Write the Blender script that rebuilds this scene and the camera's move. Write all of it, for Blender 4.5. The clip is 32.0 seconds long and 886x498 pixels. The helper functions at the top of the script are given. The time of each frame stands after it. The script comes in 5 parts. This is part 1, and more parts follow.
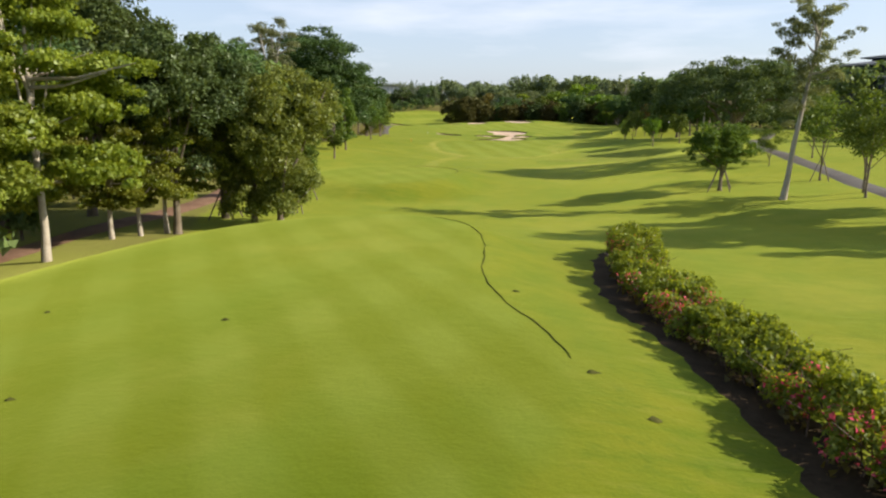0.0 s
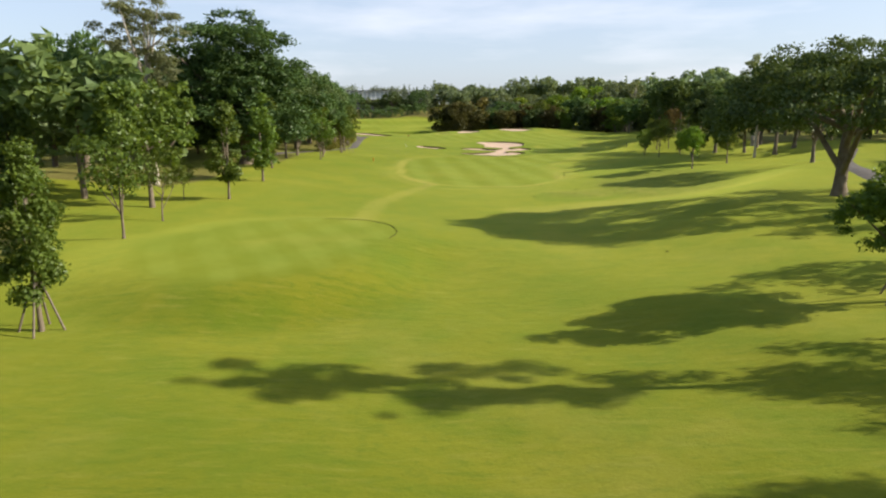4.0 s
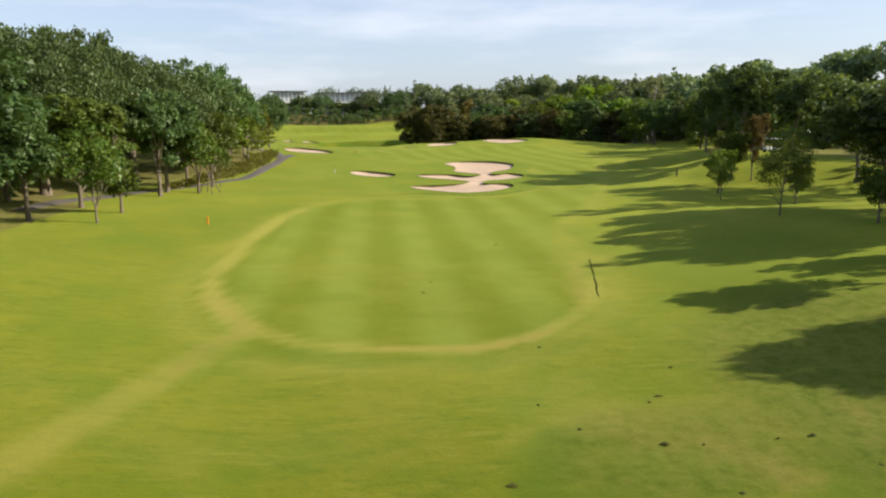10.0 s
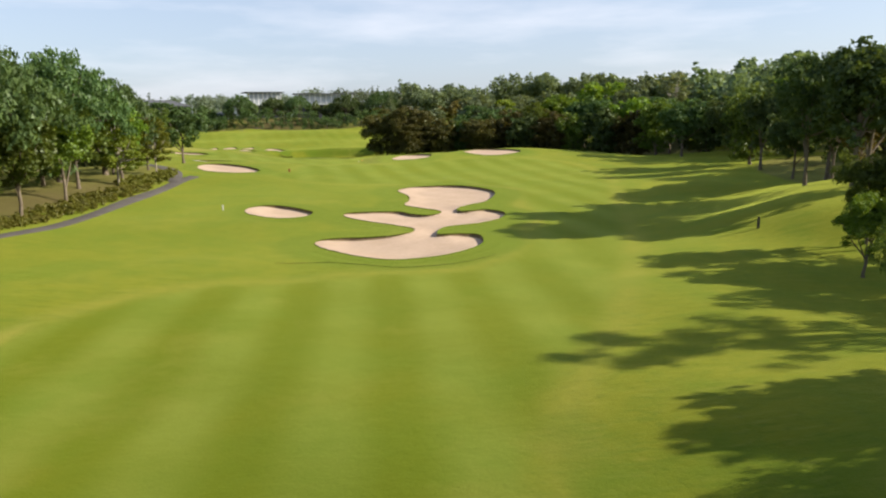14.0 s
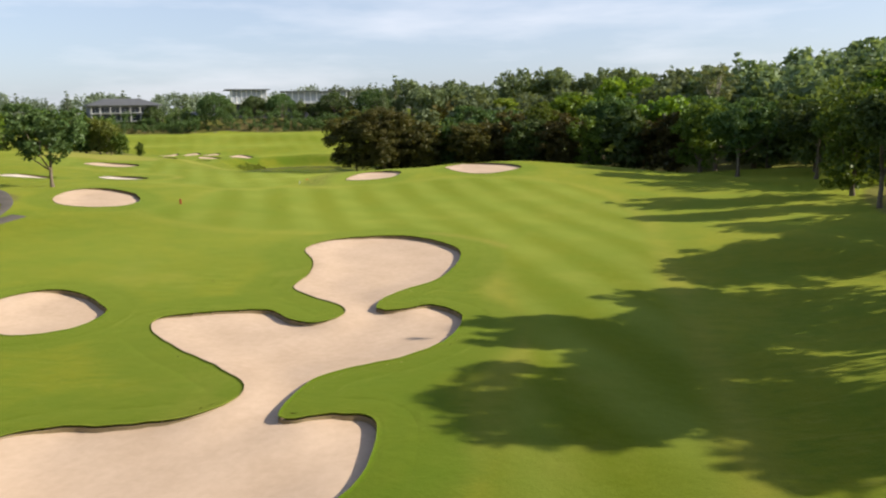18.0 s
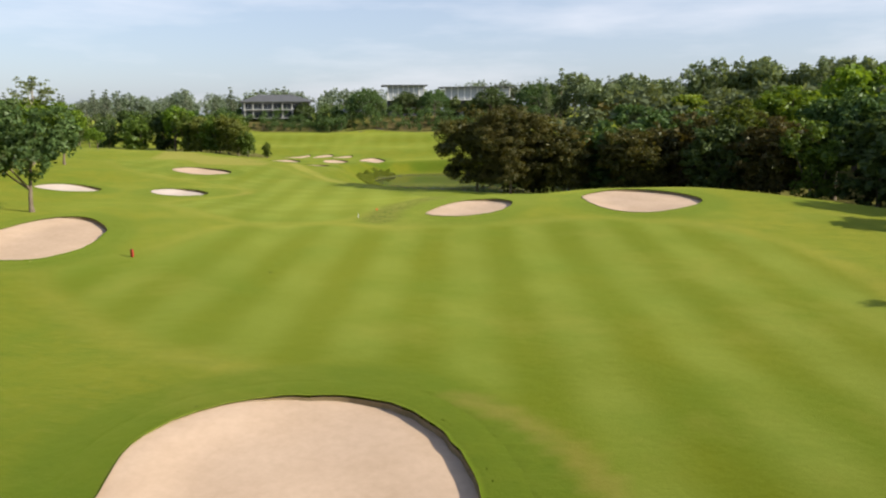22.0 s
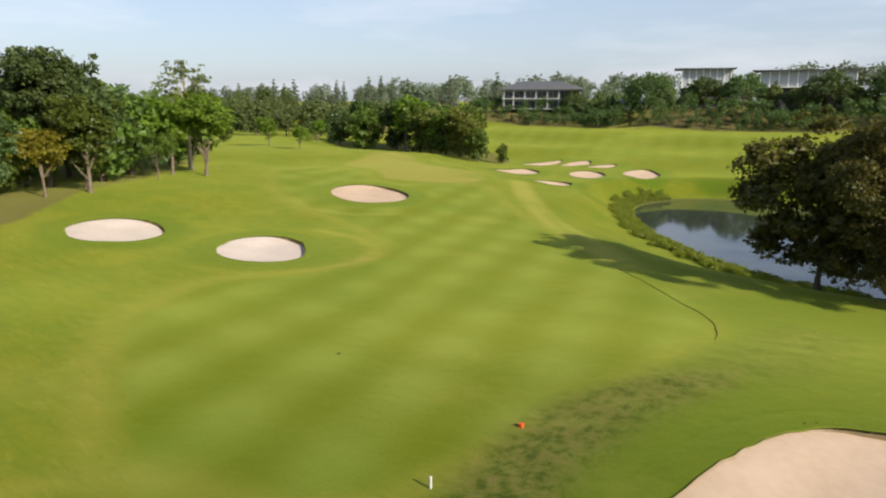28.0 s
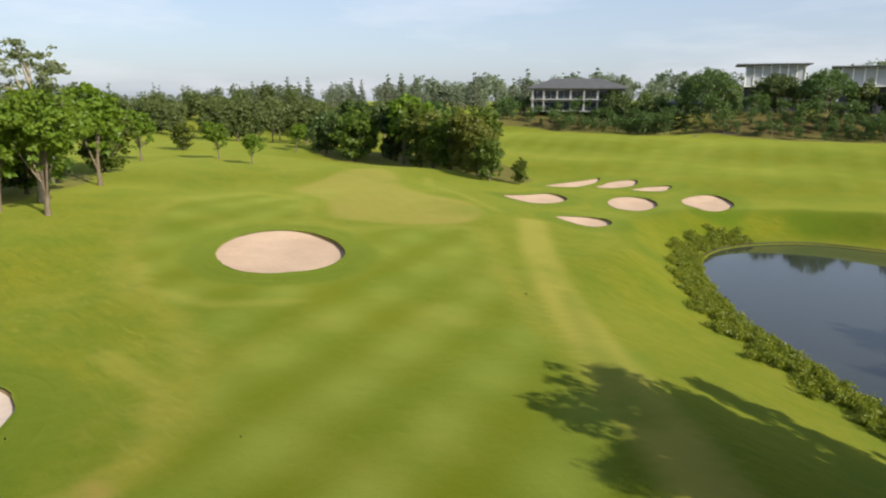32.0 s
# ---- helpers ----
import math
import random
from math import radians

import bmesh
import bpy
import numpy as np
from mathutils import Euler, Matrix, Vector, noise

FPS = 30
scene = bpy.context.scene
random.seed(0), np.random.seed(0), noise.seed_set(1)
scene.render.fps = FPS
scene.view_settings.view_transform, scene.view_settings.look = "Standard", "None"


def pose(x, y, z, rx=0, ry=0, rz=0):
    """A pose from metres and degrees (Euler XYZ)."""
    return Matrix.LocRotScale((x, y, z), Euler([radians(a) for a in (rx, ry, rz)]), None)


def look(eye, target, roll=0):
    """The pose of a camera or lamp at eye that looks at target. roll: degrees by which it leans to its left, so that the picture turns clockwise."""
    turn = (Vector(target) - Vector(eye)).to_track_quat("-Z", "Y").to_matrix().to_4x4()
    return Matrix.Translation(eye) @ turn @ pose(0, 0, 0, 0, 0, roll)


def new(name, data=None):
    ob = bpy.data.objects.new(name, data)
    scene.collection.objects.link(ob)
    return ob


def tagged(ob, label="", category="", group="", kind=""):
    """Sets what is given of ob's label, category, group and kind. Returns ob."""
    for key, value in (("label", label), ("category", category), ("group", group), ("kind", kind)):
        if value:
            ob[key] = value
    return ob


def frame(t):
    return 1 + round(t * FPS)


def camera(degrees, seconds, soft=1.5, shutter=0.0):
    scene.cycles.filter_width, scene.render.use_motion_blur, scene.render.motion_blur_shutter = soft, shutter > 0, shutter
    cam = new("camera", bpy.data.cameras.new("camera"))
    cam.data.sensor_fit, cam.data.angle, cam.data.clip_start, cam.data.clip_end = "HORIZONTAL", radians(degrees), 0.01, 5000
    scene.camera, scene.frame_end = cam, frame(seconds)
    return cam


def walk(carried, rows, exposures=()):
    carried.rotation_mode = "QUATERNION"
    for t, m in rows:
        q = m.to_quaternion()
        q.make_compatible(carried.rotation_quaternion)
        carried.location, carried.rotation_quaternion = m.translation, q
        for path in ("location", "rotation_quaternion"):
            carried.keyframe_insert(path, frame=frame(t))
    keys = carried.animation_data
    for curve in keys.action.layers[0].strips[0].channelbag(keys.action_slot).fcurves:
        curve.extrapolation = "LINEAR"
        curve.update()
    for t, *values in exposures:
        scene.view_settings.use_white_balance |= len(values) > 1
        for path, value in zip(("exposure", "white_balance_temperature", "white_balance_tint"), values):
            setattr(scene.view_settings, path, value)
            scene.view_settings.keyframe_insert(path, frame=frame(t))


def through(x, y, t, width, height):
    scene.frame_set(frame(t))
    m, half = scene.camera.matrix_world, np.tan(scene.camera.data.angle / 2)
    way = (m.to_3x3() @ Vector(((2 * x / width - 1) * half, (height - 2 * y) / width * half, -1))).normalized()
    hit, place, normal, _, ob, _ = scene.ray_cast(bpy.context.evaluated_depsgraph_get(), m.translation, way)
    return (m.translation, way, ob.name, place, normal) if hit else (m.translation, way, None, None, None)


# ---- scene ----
cam = camera(65.3, 32.0, 2.2)
PATH = [
    (0, (-0.351, -0.834, 7.625), (-0.341, 1.125, 7.224), 0.3),
    (0.5, (-0.04, 1.886, 7.611), (-0.031, 3.846, 7.215), 0.1),
    (1, (0.402, 5.261, 7.658), (0.411, 7.222, 7.265), 0.1),
    (1.5, (1.003, 8.918, 7.727), (1.011, 10.879, 7.337), -0.1),
    (2, (1.769, 12.887, 7.91), (1.774, 14.849, 7.52), -0.3),
    (2.5, (2.615, 16.953, 8.125), (2.618, 18.914, 7.732), -0.3),
    (3, (3.397, 21.268, 8.23), (3.395, 23.229, 7.838), -0.5),
    (3.5, (4.025, 25.798, 8.404), (4.026, 27.76, 8.013), -0.2),
    (5.5, (5.617, 44.786, 8.463), (5.633, 46.748, 8.076), -0.8),
    (6, (6.285, 49.187, 8.531), (6.3, 51.149, 8.145), -0.8),
    (6.5, (6.972, 53.885, 8.509), (6.986, 55.848, 8.127), -0.7),
    (7, (7.664, 58.495, 8.476), (7.676, 60.458, 8.097), -0.6),
    (7.5, (8.367, 62.848, 8.617), (8.38, 64.811, 8.236), -0.6),
    (8, (9.241, 67.428, 8.772), (9.252, 69.392, 8.391), -0.6),
    (8.5, (10.096, 71.727, 8.844), (10.105, 73.69, 8.463), -0.6),
    (9, (10.673, 75.988, 9.0), (10.685, 77.951, 8.617), -0.6),
    (9.5, (11.425, 80.279, 9.074), (11.435, 82.243, 8.692), -0.7),
    (10, (12.103, 84.673, 9.164), (12.113, 86.636, 8.782), -0.7),
    (10.5, (12.793, 89.092, 9.216), (12.804, 91.056, 8.833), -0.7),
    (11, (13.628, 93.515, 9.334), (13.64, 95.478, 8.951), -0.8),
    (11.5, (14.494, 97.819, 9.323), (14.504, 99.783, 8.941), -0.8),
    (12, (15.303, 102.247, 9.333), (15.312, 104.21, 8.952), -0.8),
    (12.5, (16.141, 106.955, 9.372), (16.149, 108.918, 8.991), -0.9),
    (13, (16.938, 111.591, 9.47), (16.945, 113.554, 9.089), -0.9),
    (13.5, (17.709, 116.076, 9.623), (17.714, 118.04, 9.242), -0.7),
    (14, (18.565, 120.545, 9.672), (18.567, 122.509, 9.294), -0.9),
    (14.5, (19.186, 124.965, 9.798), (19.188, 126.929, 9.419), -0.9),
    (16.5, (22.232, 141.312, 10.3), (22.23, 143.275, 9.917), -1.0),
    (17, (23.052, 145.502, 10.468), (23.046, 147.465, 10.083), -0.9),
    (17.5, (23.84, 149.847, 10.507), (23.831, 151.81, 10.123), -0.9),
    (18.0, (24.625, 154.169, 10.605), (24.587, 156.131, 10.221), -0.89),
    (18.5, (25.400, 158.472, 10.718), (25.322, 160.432, 10.333), -0.89),
    (19.0, (26.170, 162.747, 10.811), (26.047, 164.706, 10.426), -0.91),
    (19.5, (26.948, 166.991, 10.843), (26.777, 168.945, 10.459), -0.87),
    (20.0, (27.628, 171.196, 10.822), (27.391, 173.144, 10.438), -0.68),
    (20.5, (28.167, 175.390, 10.834), (27.857, 177.330, 10.451), -0.57),
    (21.0, (28.524, 179.599, 10.893), (28.140, 181.524, 10.509), -0.52),
    (21.5, (28.636, 183.814, 11.001), (28.178, 185.723, 10.617), -0.49),
    (22.0, (28.573, 188.019, 11.126), (28.037, 189.907, 10.739), -0.47),
    (22.5, (28.433, 192.217, 11.202), (27.815, 194.079, 10.814), -0.40),
    (23.0, (28.121, 196.372, 11.269), (27.409, 198.200, 10.879), -0.33),
    (23.5, (27.639, 200.499, 11.325), (26.831, 202.285, 10.932), -0.25),
    (24.0, (26.980, 204.598, 11.386), (26.076, 206.337, 10.990), -0.18),
    (24.5, (26.08, 208.727, 11.476), (25.086, 210.415, 11.076), -0.1),
    (25, (24.774, 212.907, 11.685), (23.689, 214.537, 11.28), -0.0),
    (25.5, (23.384, 216.723, 11.709), (22.209, 218.29, 11.302), 0.0),
    (27.5, (17.093, 229.895, 12.535), (15.852, 231.405, 12.113), 0.1),
    (28, (15.51, 233.343, 12.706), (14.266, 234.85, 12.282), 0.0),
    (28.5, (13.286, 236.649, 12.909), (12.047, 238.159, 12.482), 0.1),
    (29, (11.356, 240.356, 12.714), (10.111, 241.863, 12.291), 0.0),
    (29.5, (9.414, 243.87, 13.006), (8.169, 245.376, 12.579), 0.1),
    (30, (7.278, 247.588, 12.991), (6.03, 249.092, 12.565), 0.0),
    (30.5, (5.391, 251.26, 12.853), (4.131, 252.755, 12.431), 0.0),
    (31, (3.359, 254.931, 12.78), (2.077, 256.407, 12.36), 0.1),
    (31.5, (1.377, 258.62, 12.7), (0.075, 260.079, 12.281), 0.1),
    (32, (-0.595, 262.261, 12.724), (-1.921, 263.697, 12.3), 0.2),
]
walk(cam, [(t, look(eye, target, roll)) for t, eye, target, roll in PATH], [(0, 0.56), (8, 0.52), (18, 0.43), (24, 0.34), (32, 0.30)])

# ---- light: a low morning sun and a pale sky with thin cloud ----
SUN_HEIGHT, SUN_TURN = 28.0, 93.5
world = bpy.data.worlds.new("sky")
scene.world = world
world.use_nodes = True
wn, wl = world.node_tree.nodes, world.node_tree.links
wn.clear()
sky = wn.new("ShaderNodeTexSky")
sky.sky_type, sky.sun_disc = "NISHITA", False
sky.sun_elevation, sky.sun_rotation = radians(SUN_HEIGHT), radians(SUN_TURN)
sky.air_density, sky.dust_density, sky.ozone_density = 1.0, 1.4, 2.4
coord = wn.new("ShaderNodeTexCoord")
stretch = wn.new("ShaderNodeMapping")
stretch.inputs["Scale"].default_value = (1.6, 1.6, 9.0)
cloud = wn.new("ShaderNodeTexNoise")
cloud.inputs["Scale"].default_value, cloud.inputs["Detail"].default_value, cloud.inputs["Roughness"].default_value = 1.5, 6.0, 0.55
thin = wn.new("ShaderNodeMapRange")
thin.inputs["From Min"].default_value, thin.inputs["From Max"].default_value = 0.48, 0.74
thin.inputs["To Max"].default_value = 0.42
veil = wn.new("ShaderNodeMix")
veil.data_type = "RGBA"
veil.inputs["B"].default_value = (9.6, 9.3, 9.8, 1)
wash = wn.new("ShaderNodeMix")
wash.data_type = "RGBA"
wash.inputs["B"].default_value = (7.0, 7.8, 9.8, 1)
back = wn.new("ShaderNodeBackground")
back.inputs["Strength"].default_value = 0.097
wout = wn.new("ShaderNodeOutputWorld")
wl.new(coord.outputs["Generated"], stretch.inputs["Vector"])
wl.new(stretch.outputs["Vector"], cloud.inputs["Vector"])
wl.new(cloud.outputs["Fac"], thin.inputs["Value"])
wl.new(thin.outputs["Result"], veil.inputs["Factor"])
rise = wn.new("ShaderNodeSeparateXYZ")
wl.new(coord.outputs["Generated"], rise.inputs[0])
fade = wn.new("ShaderNodeMapRange")
fade.interpolation_type = "SMOOTHSTEP"
fade.inputs["From Min"].default_value, fade.inputs["From Max"].default_value = 0.10, 0.75
fade.inputs["To Min"].default_value, fade.inputs["To Max"].default_value = 0.38, 0.0
wl.new(rise.outputs["Z"], fade.inputs["Value"])
wl.new(fade.outputs["Result"], wash.inputs["Factor"])
wl.new(sky.outputs["Color"], wash.inputs["A"])
wl.new(wash.outputs["Result"], veil.inputs["A"])
wl.new(veil.outputs["Result"], back.inputs["Color"])
wl.new(back.outputs["Background"], wout.inputs["Surface"])

sun = new("sun", bpy.data.lights.new("sun", "SUN"))
sun.data.energy, sun.data.angle, sun.data.color = 5.0, radians(0.6), (1.0, 0.90, 0.73)
_a, _e = radians(SUN_TURN), radians(SUN_HEIGHT)
SUNWARD = Vector((math.sin(_a) * math.cos(_e), math.cos(_a) * math.cos(_e), math.sin(_e)))
sun.matrix_world = look(SUNWARD * 300, (0, 0, 0))


# ---- materials ----
def ramp(nt, fac, stops):
    n = nt.nodes.new("ShaderNodeValToRGB")
    for i, (p, c) in enumerate(stops):
        e = n.color_ramp.elements[i] if i < 2 else n.color_ramp.elements.new(p)
        e.position, e.color = p, (*c, 1)
    nt.links.new(fac, n.inputs["Fac"])
    return n.outputs["Color"]


def noise_at(nt, scale, detail=4.0, rough=0.55, vector=None):
    n = nt.nodes.new("ShaderNodeTexNoise")
    n.inputs["Scale"].default_value, n.inputs["Detail"].default_value, n.inputs["Roughness"].default_value = scale, detail, rough
    if vector is not None:
        nt.links.new(vector, n.inputs["Vector"])
    return n.outputs["Fac"]


def blend(nt, fac, a, b, mode="MIX"):
    n = nt.nodes.new("ShaderNodeMix")
    n.data_type, n.blend_type = "RGBA", mode
    for key, v in (("Factor", fac), ("A", a), ("B", b)):
        if isinstance(v, (int, float)):
            n.inputs[key].default_value = v
        elif isinstance(v, tuple):
            n.inputs[key].default_value = (*v, 1)
        else:
            nt.links.new(v, n.inputs[key])
    return n.outputs["Result"]


def calc(nt, op, a, b=0.0):
    n = nt.nodes.new("ShaderNodeMath")
    n.operation = op
    for i, v in enumerate((a, b)):
        if isinstance(v, (int, float)):
            n.inputs[i].default_value = v
        else:
            nt.links.new(v, n.inputs[i])
    return n.outputs[0]


def fresh(name):
    m = bpy.data.materials.new(name)
    m.use_nodes = True
    return m, m.node_tree, m.node_tree.nodes["Principled BSDF"]


def bumped(nt, p, height, strength, distance=0.05):
    b = nt.nodes.new("ShaderNodeBump")
    b.inputs["Strength"].default_value, b.inputs["Distance"].default_value = strength, distance
    nt.links.new(height, b.inputs["Height"])
    nt.links.new(b.outputs["Normal"], p.inputs["Normal"])


def grainy(name, dark, light, scale, rough=0.8, bump=0.3, metal=0.0, fine=8.0):
    """A surface with stains at one scale and grain at another."""
    m, nt, p = fresh(name)
    where = nt.nodes.new("ShaderNodeTexCoord").outputs["Object"]
    big, small = noise_at(nt, scale, 5, 0.6, where), noise_at(nt, scale * fine, 3, 0.6, where)
    c = blend(nt, 0.35, ramp(nt, big, [(0.3, dark), (0.7, light)]), ramp(nt, small, [(0.25, dark), (0.75, light)]))
    nt.links.new(c, p.inputs["Base Color"])
    p.inputs["Roughness"].default_value, p.inputs["Metallic"].default_value = rough, metal
    if rough > 0.9:
        p.inputs["Specular IOR Level"].default_value = 0.1
    bumped(nt, p, small, bump, 0.02)
    return m


def leafy(name, dark, light, through=0.35, patch=0.55):
    """Leaves: each one a little different, each tree too; light shines through them."""
    m, nt, p = fresh(name)
    nt.nodes.remove(p)
    geo, info = nt.nodes.new("ShaderNodeNewGeometry"), nt.nodes.new("ShaderNodeObjectInfo")
    where = nt.nodes.new("ShaderNodeTexCoord").outputs["Object"]
    f = calc(nt, "ADD", calc(nt, "MULTIPLY", geo.outputs["Random Per Island"], 0.55), calc(nt, "MULTIPLY", noise_at(nt, patch, 2, 0.5, where), 0.55))
    c = ramp(nt, f, [(0.12, dark), (0.85, light)])
    tone = nt.nodes.new("ShaderNodeHueSaturation")
    nt.links.new(c, tone.inputs["Color"])
    nt.links.new(calc(nt, "ADD", calc(nt, "MULTIPLY", info.outputs["Random"], 0.035), 0.482), tone.inputs["Hue"])
    nt.links.new(calc(nt, "ADD", calc(nt, "MULTIPLY", info.outputs["Random"], 0.5), 0.84), tone.inputs["Value"])
    c = tone.outputs["Color"]
    d, t, g = nt.nodes.new("ShaderNodeBsdfDiffuse"), nt.nodes.new("ShaderNodeBsdfTranslucent"), nt.nodes.new("ShaderNodeBsdfGlossy")
    nt.links.new(c, d.inputs["Color"])
    warm = blend(nt, 1.0, c, (1.25, 1.15, 0.5), "MULTIPLY")
    nt.links.new(warm, t.inputs["Color"])
    g.inputs["Roughness"].default_value = 0.45
    g.inputs["Color"].default_value = (0.5, 0.55, 0.5, 1)
    one, two = nt.nodes.new("ShaderNodeMixShader"), nt.nodes.new("ShaderNodeMixShader")
    one.inputs["Fac"].default_value, two.inputs["Fac"].default_value = through, 0.035
    nt.links.new(d.outputs[0], one.inputs[1])
    nt.links.new(t.outputs[0], one.inputs[2])
    nt.links.new(one.outputs[0], two.inputs[1])
    nt.links.new(g.outputs[0], two.inputs[2])
    nt.links.new(two.outputs[0], nt.nodes["Material Output"].inputs["Surface"])
    return m


def stripes(nt, x, y, turn, width, middle, soft=0.3):
    """Bands of mown grass, light and dark, across a direction; a light one runs through the middle given."""
    a = radians(turn)
    u = calc(nt, "ADD", calc(nt, "MULTIPLY", x, math.cos(a)), calc(nt, "MULTIPLY", y, math.sin(a)))
    s = calc(nt, "COSINE", calc(nt, "MULTIPLY", calc(nt, "SUBTRACT", u, middle), math.pi / width))
    r = nt.nodes.new("ShaderNodeMapRange")
    r.inputs["From Min"].default_value, r.inputs["From Max"].default_value = -soft, soft
    nt.links.new(s, r.inputs["Value"])
    return r.outputs["Result"]


def spread(nt, value, low, high, top=1.0):
    """A value stretched between two bounds."""
    r = nt.nodes.new("ShaderNodeMapRange")
    r.inputs["From Min"].default_value, r.inputs["From Max"].default_value, r.inputs["To Max"].default_value = low, high, top
    nt.links.new(value, r.inputs["Value"])
    return r.outputs["Result"]


def turf():
    """Grass, mown in bands on fairway, tees and green, and left longer elsewhere."""
    m, nt, p = fresh("turf")
    pos = nt.nodes.new("ShaderNodeNewGeometry").outputs["Position"]
    xyz = nt.nodes.new("ShaderNodeSeparateXYZ")
    nt.links.new(pos, xyz.inputs[0])
    drift = nt.nodes.new("ShaderNodeTexNoise")
    drift.inputs["Scale"].default_value = 0.12
    nt.links.new(pos, drift.inputs["Vector"])
    wob = calc(nt, "MULTIPLY", calc(nt, "SUBTRACT", drift.outputs["Fac"], 0.5), 1.0)
    x, y = calc(nt, "ADD", xyz.outputs[0], wob), calc(nt, "ADD", xyz.outputs[1], wob)
    mow, wear = nt.nodes.new("ShaderNodeAttribute"), nt.nodes.new("ShaderNodeAttribute")
    mow.attribute_name, wear.attribute_name = "mow", "wear"
    zm, zw = nt.nodes.new("ShaderNodeSeparateColor"), nt.nodes.new("ShaderNodeSeparateColor")
    nt.links.new(mow.outputs["Color"], zm.inputs[0])
    nt.links.new(wear.outputs["Color"], zw.inputs[0])
    shift = nt.nodes.new("ShaderNodeMapping")
    shift.inputs["Location"].default_value = (41.0, 17.0, 5.0)
    nt.links.new(pos, shift.inputs["Vector"])
    shifted = shift.outputs["Vector"]
    patch, fleck, blade = noise_at(nt, 0.06, 6, 0.62, pos), noise_at(nt, 0.9, 5, 0.65, pos), noise_at(nt, 9.0, 4, 0.7, pos)
    rough = ramp(nt, patch, [(0.3, ROUGH_A), (0.7, ROUGH_B)])
    tuft = noise_at(nt, 0.23, 4, 0.6, pos)
    rough = blend(nt, calc(nt, "MULTIPLY", fleck, 0.55), rough, ROUGH_C)
    edge = nt.nodes.new("ShaderNodeMapRange")
    edge.inputs["From Min"].default_value, edge.inputs["From Max"].default_value, edge.inputs["To Max"].default_value = 0.46, 0.66, 0.7
    nt.links.new(tuft, edge.inputs["Value"])
    rough = blend(nt, edge.outputs["Result"], rough, ROUGH_D)
    fine = nt.nodes.new("ShaderNodeMapRange")
    fine.inputs["From Min"].default_value, fine.inputs["From Max"].default_value, fine.inputs["To Max"].default_value = 0.52, 0.74, 0.72
    nt.links.new(noise_at(nt, 2.3, 5, 0.7, pos), fine.inputs["Value"])
    rough = blend(nt, fine.outputs["Result"], rough, (0.080, 0.118, 0.010))
    comb = nt.nodes.new("ShaderNodeMapping")
    comb.inputs["Rotation"].default_value, comb.inputs["Scale"].default_value = (0, 0, 0.5), (0.5, 2.2, 1.0)
    nt.links.new(pos, comb.inputs["Vector"])
    combed = noise_at(nt, 0.9, 5, 0.7, comb.outputs["Vector"])
    rough = blend(nt, spread(nt, combed, 0.50, 0.68, 0.50), rough, LONG_A)
    rough = blend(nt, spread(nt, noise_at(nt, 1.3, 4, 0.65, comb.outputs["Vector"]), 0.54, 0.72, 0.30), rough, DRY)
    short = ramp(nt, patch, [(0.3, FAIR_A), (0.72, FAIR_B)])
    upper = nt.nodes.new("ShaderNodeMapRange")
    upper.inputs["From Min"].default_value, upper.inputs["From Max"].default_value = 166.0, 176.0
    nt.links.new(y, upper.inputs["Value"])
    streak, worn = noise_at(nt, 0.35, 3, 0.6, pos), noise_at(nt, 0.14, 4, 0.6, pos)
    mottle = calc(nt, "ADD", 0.30, calc(nt, "ADD", calc(nt, "MULTIPLY", patch, 0.8), calc(nt, "MULTIPLY", streak, 0.5)))
    s1a, s1b = stripes(nt, x, y, STRIPE_1, 2.42, 17.3, 0.8), stripes(nt, x, y, STRIPE_HIGH, 2.6, 75.3, 0.8)
    s1 = calc(nt, "ADD", calc(nt, "MULTIPLY", s1a, calc(nt, "SUBTRACT", 1.0, upper.outputs["Result"])), calc(nt, "MULTIPLY", s1b, upper.outputs["Result"]))
    across = stripes(nt, x, y, STRIPE_HIGH + 58, 3.3, 0.0, 0.8)
    s1 = calc(nt, "MULTIPLY", calc(nt, "MULTIPLY", s1, mottle), calc(nt, "ADD", 0.72, calc(nt, "MULTIPLY", across, 0.28)))
    s2, s3 = stripes(nt, x, y, STRIPE_2, 2.5, 79.6, 0.9), stripes(nt, x, y, STRIPE_2 + 70, 2.8, 0.0, 0.8)
    s2 = calc(nt, "MULTIPLY", calc(nt, "MULTIPLY", s2, mottle), calc(nt, "ADD", 0.66, calc(nt, "MULTIPLY", s3, 0.34)))
    s4, s5 = stripes(nt, x, y, STRIPE_TEE, 1.25, 0.3, 0.5), stripes(nt, x, y, STRIPE_TEE - 52, 2.0, 0.0, 0.6)
    light1 = blend(nt, calc(nt, "MULTIPLY", s1, 0.56), short, FAIR_L)
    both = calc(nt, "ADD", calc(nt, "MULTIPLY", s2, 0.58), calc(nt, "MULTIPLY", s3, 0.10))
    light2 = blend(nt, both, short, FAIR_L)
    s4 = calc(nt, "MULTIPLY", s4, calc(nt, "ADD", 0.68, calc(nt, "MULTIPLY", s5, 0.32)))
    tees = blend(nt, calc(nt, "ADD", calc(nt, "MULTIPLY", s4, 0.27), calc(nt, "MULTIPLY", s5, 0.10)), short, FAIR_L)
    c = blend(nt, zm.outputs[0], rough, light1)
    c = blend(nt, zm.outputs[1], c, light2)
    c = blend(nt, zw.outputs[2], c, tees)
    c = blend(nt, zm.outputs[2], c, ramp(nt, fleck, [(0.3, GREEN_A), (0.7, GREEN_B)]))
    c = blend(nt, calc(nt, "MULTIPLY", zw.outputs[0], 0.85), c, DRY)
